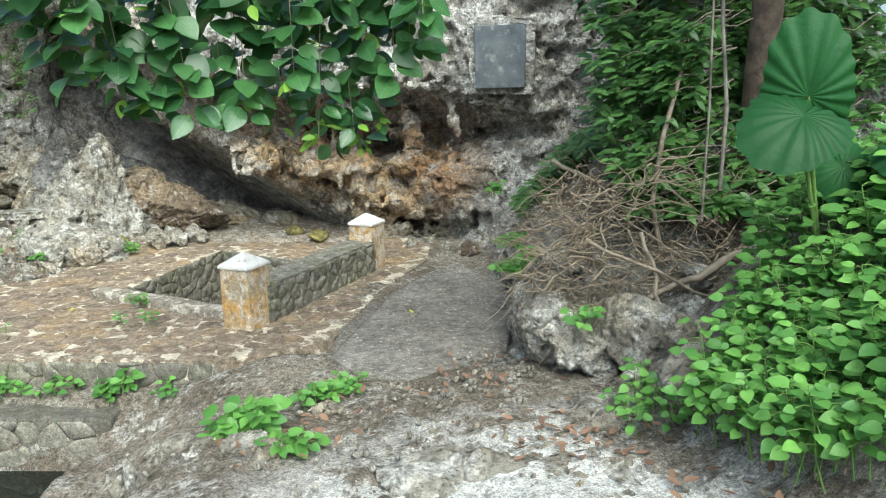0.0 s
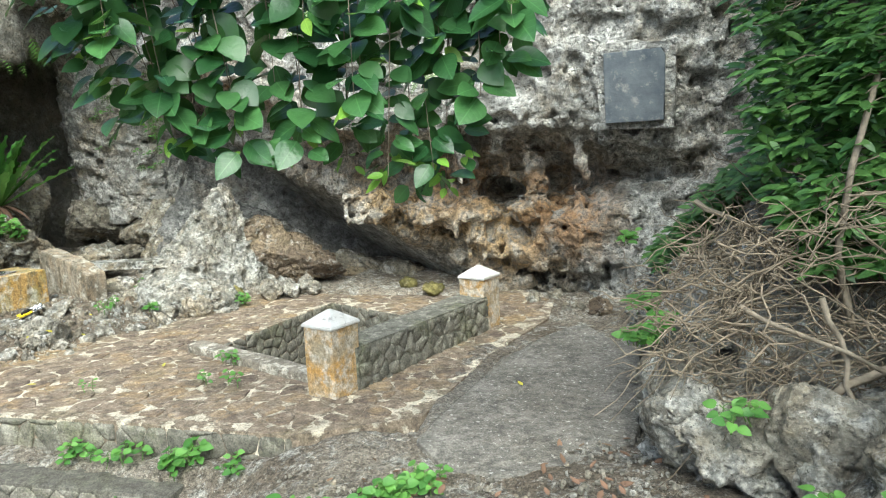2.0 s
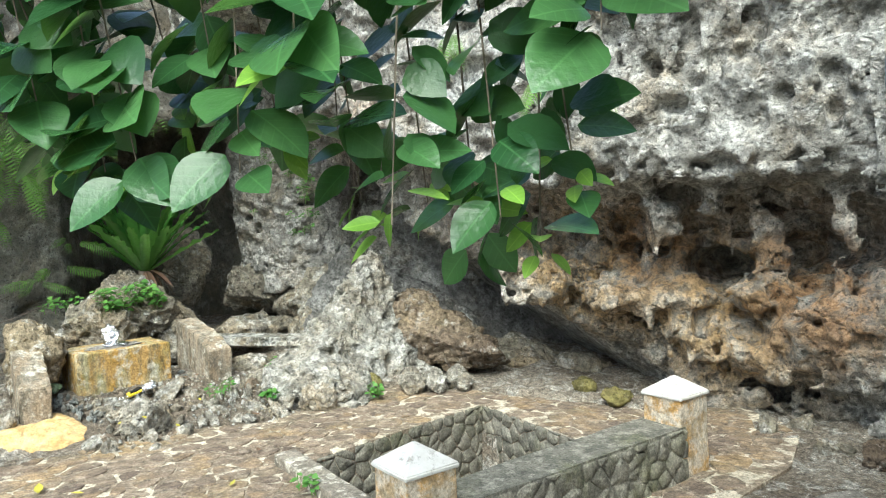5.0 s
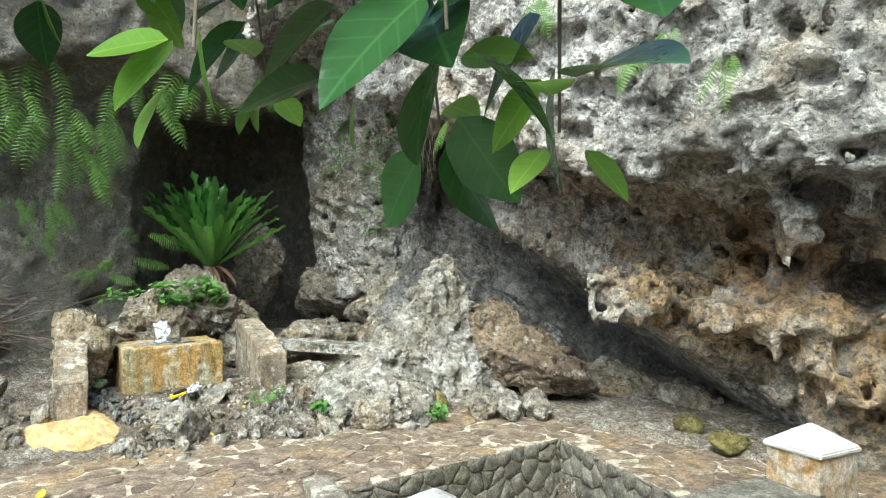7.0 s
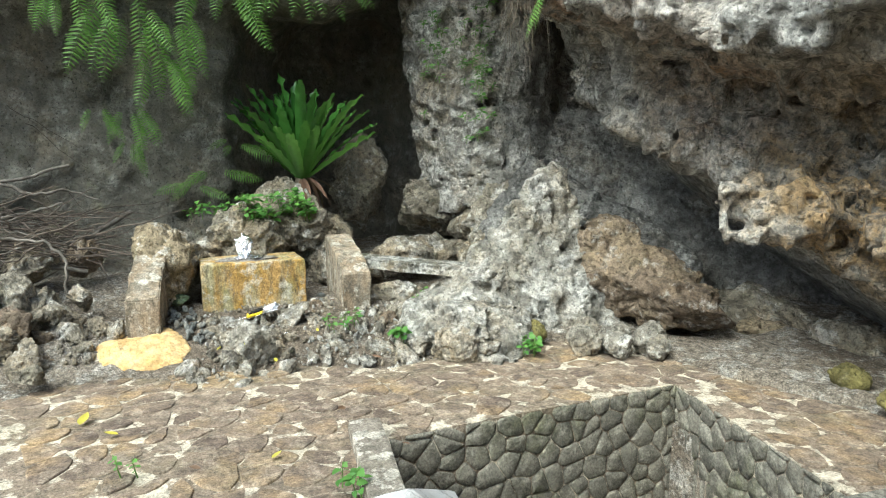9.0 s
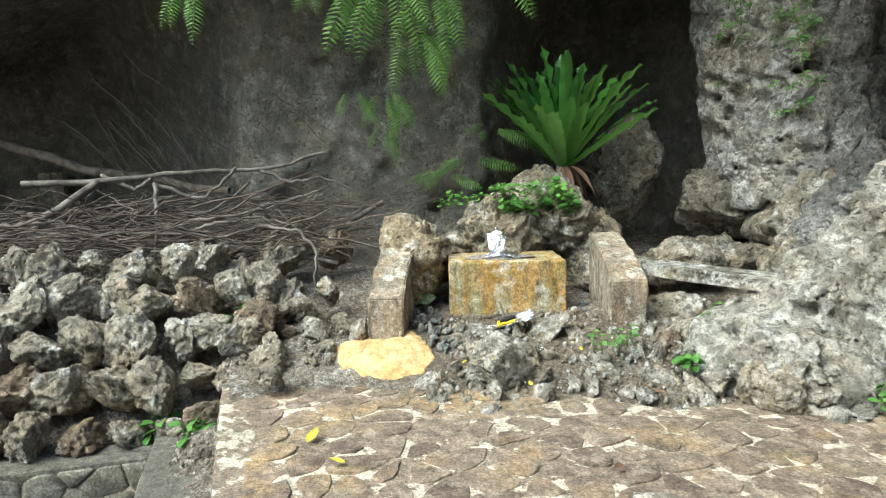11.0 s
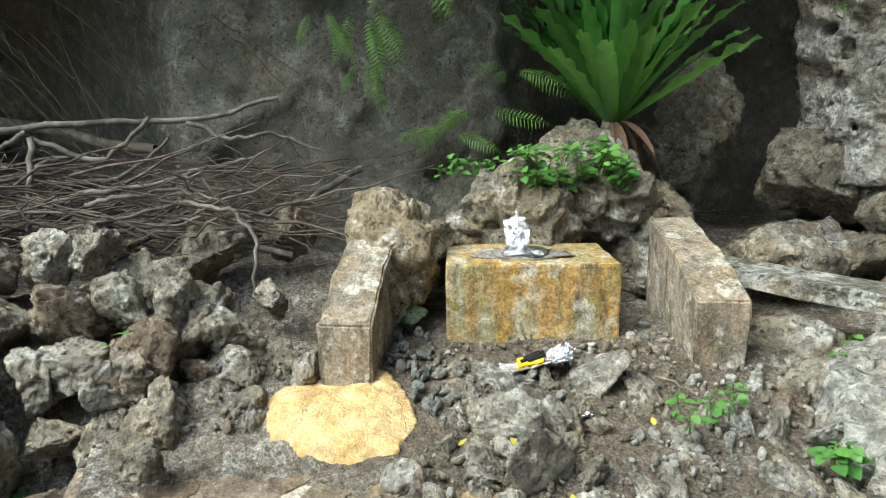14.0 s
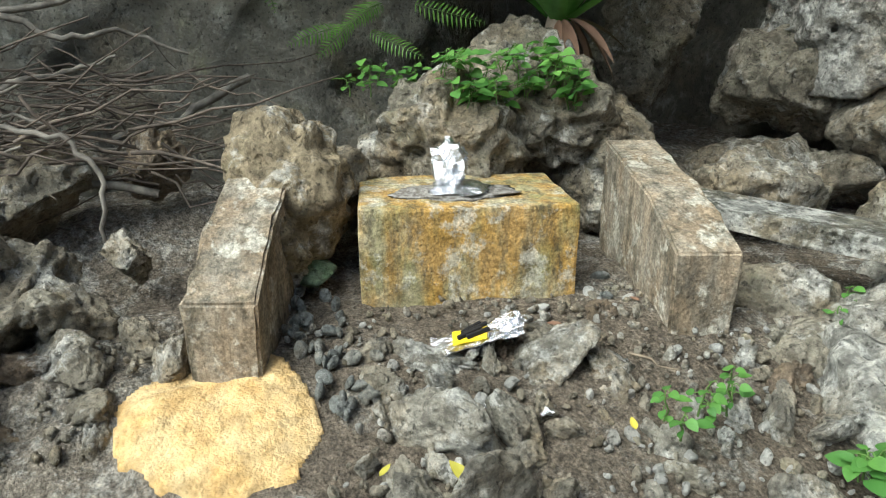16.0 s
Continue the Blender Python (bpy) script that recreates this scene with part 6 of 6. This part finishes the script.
YELLOW, nt, b = shader("yellow_printed_packet", 0.4)
nt.links.new(blend(nt, spot(nt, place(nt), 20.0, 3, 0.5, 0.6), (0.85, 0.62, 0.02), (0.9, 0.7, 0.1)), b.inputs["Base Color"])
INK, nt, b = shader("black_print", 0.5)
b.inputs["Base Color"].default_value = (0.015, 0.015, 0.016, 1)
packet = thing("offering_packet", pose(-5.9, 7.14, -0.455, 0, -14, 72), "yellow and black packet lying on torn foil", "packet")
bm = bmesh.new()
bmesh.ops.create_grid(bm, x_segments=14, y_segments=8, size=1.0)
r = np.random.RandomState(9)
for v in bm.verts:
    v.co = (v.co.x * 0.17 + r.uniform(-0.006, 0.006), v.co.y * 0.075 + r.uniform(-0.006, 0.006), r.uniform(0, 0.012) + 0.004)
bmesh.ops.solidify(bm, geom=bm.faces[:], thickness=0.002)
part("foil_sheet", bm, FOIL, packet)
part("wrapper", worn(prism([(-0.09, -0.045), (0.04, -0.05), (0.05, 0.045), (-0.085, 0.05)], 0.015, 0.03, 0.005), 2, 0.008, 30.0), YELLOW, packet, "yellow wrapper")
for x0, y0, l, turn in ((-0.02, -0.01, 0.1, 20), (0.0, 0.012, 0.11, 26), (-0.01, 0.028, 0.09, 32), (0.01, -0.025, 0.09, 15)):
    ob = part("stick_bundle", prism([(-l / 2, -0.009), (l / 2, -0.008), (l / 2, 0.009), (-l / 2, 0.008)], 0.028, 0.044, 0.004), INK, packet, "bundle of black incense sticks")
    ob.matrix_basis = pose(x0, y0, 0, 0, 0, turn)
part("foil_wad", crumple((0.06, 0.05, 0.028), 15), FOIL, packet).location = (0.13, 0.01, 0.03)
for x, y, s, k in ((-5.52, 7.22, 0.035, 21), (-5.6, 7.05, 0.02, 22)):
    ob = part("foil_scrap", crumple((s, s * 0.7, s * 0.35), k, 2), FOIL, None)
    ob.matrix_world = Matrix.Translation(drop(x, y, 0.03))
    tagged(ob, "torn scrap of silver foil on the ground", "foil")
PEBBLE = rock_material("smooth_pebble", (0.42, 0.43, 0.40), (0.26, 0.27, 0.25), pale=(0.55, 0.65), pits=0.1)
GREEN = rock_material("green_mossy_stone", (0.19, 0.27, 0.15), (0.12, 0.19, 0.10), white=(0.3, 0.36, 0.24), pits=0.15)
rng = np.random.RandomState(61)
PEBBLES = [rock_mesh("pebble", (1, 1, 1), 80 + k, PEBBLE, 2, 3, 0.06, 0.0) for k in range(4)]
for k in range(60):
    x, y = rng.uniform(-6.75, -5.75), rng.uniform(6.5, 6.75)
    x, y = x, y + 0.12 * (x + 6.2)
    s = rng.uniform(0.015, 0.032)
    rubble(drop(x, y, 0.02), (s * 1.4, s, s * 0.6), "smooth grey beach pebble beside the altar", "pebbles beside the altar", k % 4, PEBBLES, "pebble")
ob = new("green_stone", rock_mesh("green_stone", (0.13, 0.1, 0.05), 90, GREEN, 3, 4, 0.06, 0.0))
ob.matrix_world = pose(-6.6, 6.68, -0.37, 4, 3, 20)
tagged(ob, "flat mossy green stone between slab and altar", "stone")
for x, y, s in ((-6.75, 6.72, 0.08), (-6.85, 6.6, 0.07), (-6.25, 7.9, 0.05), (-6.05, 7.8, 0.035)):
    rubble(drop(x, y, 0.02), (s, s * 0.8, s * 0.4), "flat grey stone in the shrine", "pebbles beside the altar", None, PEBBLES, "pebble")

# the second, far shrine in the cave
for x, y, w, h in ((-11.7, 1.95, 0.3, 0.3), (-11.7, 2.85, 0.3, 0.36), (-11.9, 2.4, 0.6, 0.16)):
    ob = thing("stone_block", pose(x, y, 0.38), "far square-cut shrine block in the cave", "stone block", "blocks of the far shrine")
    part("block", worn(prism([(-0.1, -w / 2), (0.1, -w / 2), (0.1, w / 2), (-0.1, w / 2)], -0.25, h, 0.01), 2, 0.01), SLAB, ob)

# small litter before the altar
tagged(tubes("fallen_twig", None, TWIG, [(bend((-5.63, 7.61, -0.47), (-5.51, 7.73, -0.5), 6, 0, 0.006), 0.005, 0.003)]), "thin brown twig lying on the soil", "twig")
for x, y, z, s, a in ((-5.40, 6.62, -0.56, 0.05, 30), (-5.27, 6.85, -0.56, 0.1, 110), (-5.28, 7.39, -0.52, 0.05, 70)):
    ob = new("fallen_leaf", fallen)
    ob.matrix_world = pose(x, y, z, 8, -6, a) @ Matrix.Scale(s, 4)
    tagged(ob, "fallen yellow-green leaf lying on the soil", "leaf", "fallen yellow leaves")

# scattered gravel: on the ground past counting
rng = np.random.RandomState(71)
v0 = np.array([v.co for v in rock_mesh("chip", (1, 1, 1), 95, PALE, 6, 2, 0.2, 0.0).vertices])
f0 = np.array([list(q.vertices) for q in rock_mesh("chip", (1, 1, 1), 95, PALE, 6, 2, 0.2, 0.0).polygons])


def gravel(name, spots, material, label, low=0.008, high=0.03):
    vs, fs = [], []
    for k, at in enumerate(spots):
        s = low + (high - low) * rng.rand() ** 2.5
        m = np.array(Euler(rng.uniform(-3, 3, 3)).to_matrix()) * s * np.array((1.3, 1, 0.7))
        vs.append(v0 @ m.T + np.asarray(at))
        fs.append(f0 + k * len(v0))
    me = grid_mesh(name, np.concatenate(vs), np.concatenate(fs))
    me.materials.append(material)
    return tagged(new(name, me), label, "gravel", kind="stuff")


def noisy(spots):
    return [(x, y, z + 0.012) for x, y, z in spots]


gravel("gravel", noisy(scattered(800, -6.3, -4.3, 6.2, 8.6, keep=lambda x, y: x < -4.5 - 0.22 * (8.0 - y) and (x + 5.86) ** 2 + (y - 6.26) ** 2 > 0.16) + scattered(500, -6.4, -5.2, 4.4, 6.2, keep=lambda x, y: not (x > -5.9 and y > 5.1) and (x + 5.86) ** 2 + (y - 6.26) ** 2 > 0.16)), BOULDER, "loose grey gravel before the shrine", 0.008, 0.028)
gravel("gravel", noisy(scattered(700, 0.1, 0.8, 4.4, 7.5) + scattered(700, -0.6, 1.5, 1.8, 4.6) + scattered(300, -2.3, -0.7, 3.2, 4.8)), PALE, "pale stone chips on the path", 0.006, 0.025)

gravel("white_chips", noisy(scattered(260, -6.2, -4.5, 6.4, 8.5, keep=lambda x, y: x < -4.5 - 0.22 * (8.0 - y) and (x + 5.86) ** 2 + (y - 6.26) ** 2 > 0.16)), rock_material("white_chip", (0.72, 0.70, 0.65), (0.5, 0.48, 0.43), warm=0.2, grit=0.5), "white stone chips scattered before the shrine", 0.008, 0.03)

# broken pale fragments on the shrine floor
rng = np.random.RandomState(77)
for k in range(60):
    x, y = rng.uniform(-6.0, -4.7), rng.uniform(6.5, 8.2)
    if x > -4.75 - 0.25 * (8.0 - y) or (x + 5.86) ** 2 + (y - 6.26) ** 2 < 0.18:
        continue
    s = rng.uniform(0.022, 0.06)
    rubble(drop(x, y, 0.012), (s * 1.6, s * 1.1, s * 0.55), "small pale stone fragment on the shrine floor", "pale fragments before the altar", stock=PALES, name="stone_fragment")


# ---- stones of the paving and the walls ----
rng = np.random.RandomState(81)
hole = [tuple(p) for p in PIT]
count, vs, fs, off = 0, [], [], 0
for c, poly in cells(-6.0, -0.2, 5.1, 10.6, 0.19, 5, 1.3):
    ring = round_ring(poly, 0.002 + 0.045 * rng.rand() ** 2.0, rng, 0.36)
    if not all(inside(q, TERRACE) for q in ring) or any(inside(q, hole) for q in ring):
        continue
    local = [(x - c[0], y - c[1]) for x, y in ring]
    me = stone_mesh(local, 0.03, 0.009 * rng.uniform(0.1, 1.3), rng, inner=0.95)
    near_path = c[1] < 8.9
    if near_path and count < 300:
        me.materials.append(PAVING)
        ob = new("paving_stone", me)
        ob.parent = terrace
        ob.matrix_basis = Matrix.Translation((c[0], c[1], TOP - 0.01))
        count += 1
    else:
        vs += [(v.co.x + c[0], v.co.y + c[1], v.co.z + TOP - 0.01) for v in me.vertices]
        fs += [[i + off for i in q.vertices] for q in me.polygons]
        off = len(vs)
        bpy.data.meshes.remove(me)
me = bpy.data.meshes.new("paving_rest")
me.from_pydata(vs, [], fs)
me.materials.append(PAVING)
ob = tagged(new("paving_rest", me), kind="stuff")
ob.parent = terrace
face_stones(parapet, a0 - across * 0.15, a1 - across * 0.15, -0.95, WALL_TOP - 0.01, 0.125, 6, 0.014)
face_stones(terrace, PIT[0], PIT[3], -1.7, TOP - 0.015, 0.13, 7)
face_stones(terrace, PIT[3], PIT[2], -1.7, TOP - 0.015, 0.13, 8)
face_stones(terrace, PIT[2], PIT[1], -1.7, WALL_TOP - 0.04, 0.15, 9)
face_stones(terrace, TERRACE[0], TERRACE[1], -1.15, TOP - 0.03, 0.17, 10, 0.014)
face_stones(terrace, TERRACE[1], TERRACE[2], -1.15, TOP - 0.03, 0.17, 11, 0.014)
face_stones(pool, (POOL[0], POOL[2]), (POOL[0], POOL[3]), -1.6, -1.06, 0.2, 12, 0.012)
face_stones(pool, (POOL[0], POOL[3]), (POOL[1], POOL[3]), -1.6, -1.02, 0.2, 13, 0.012)
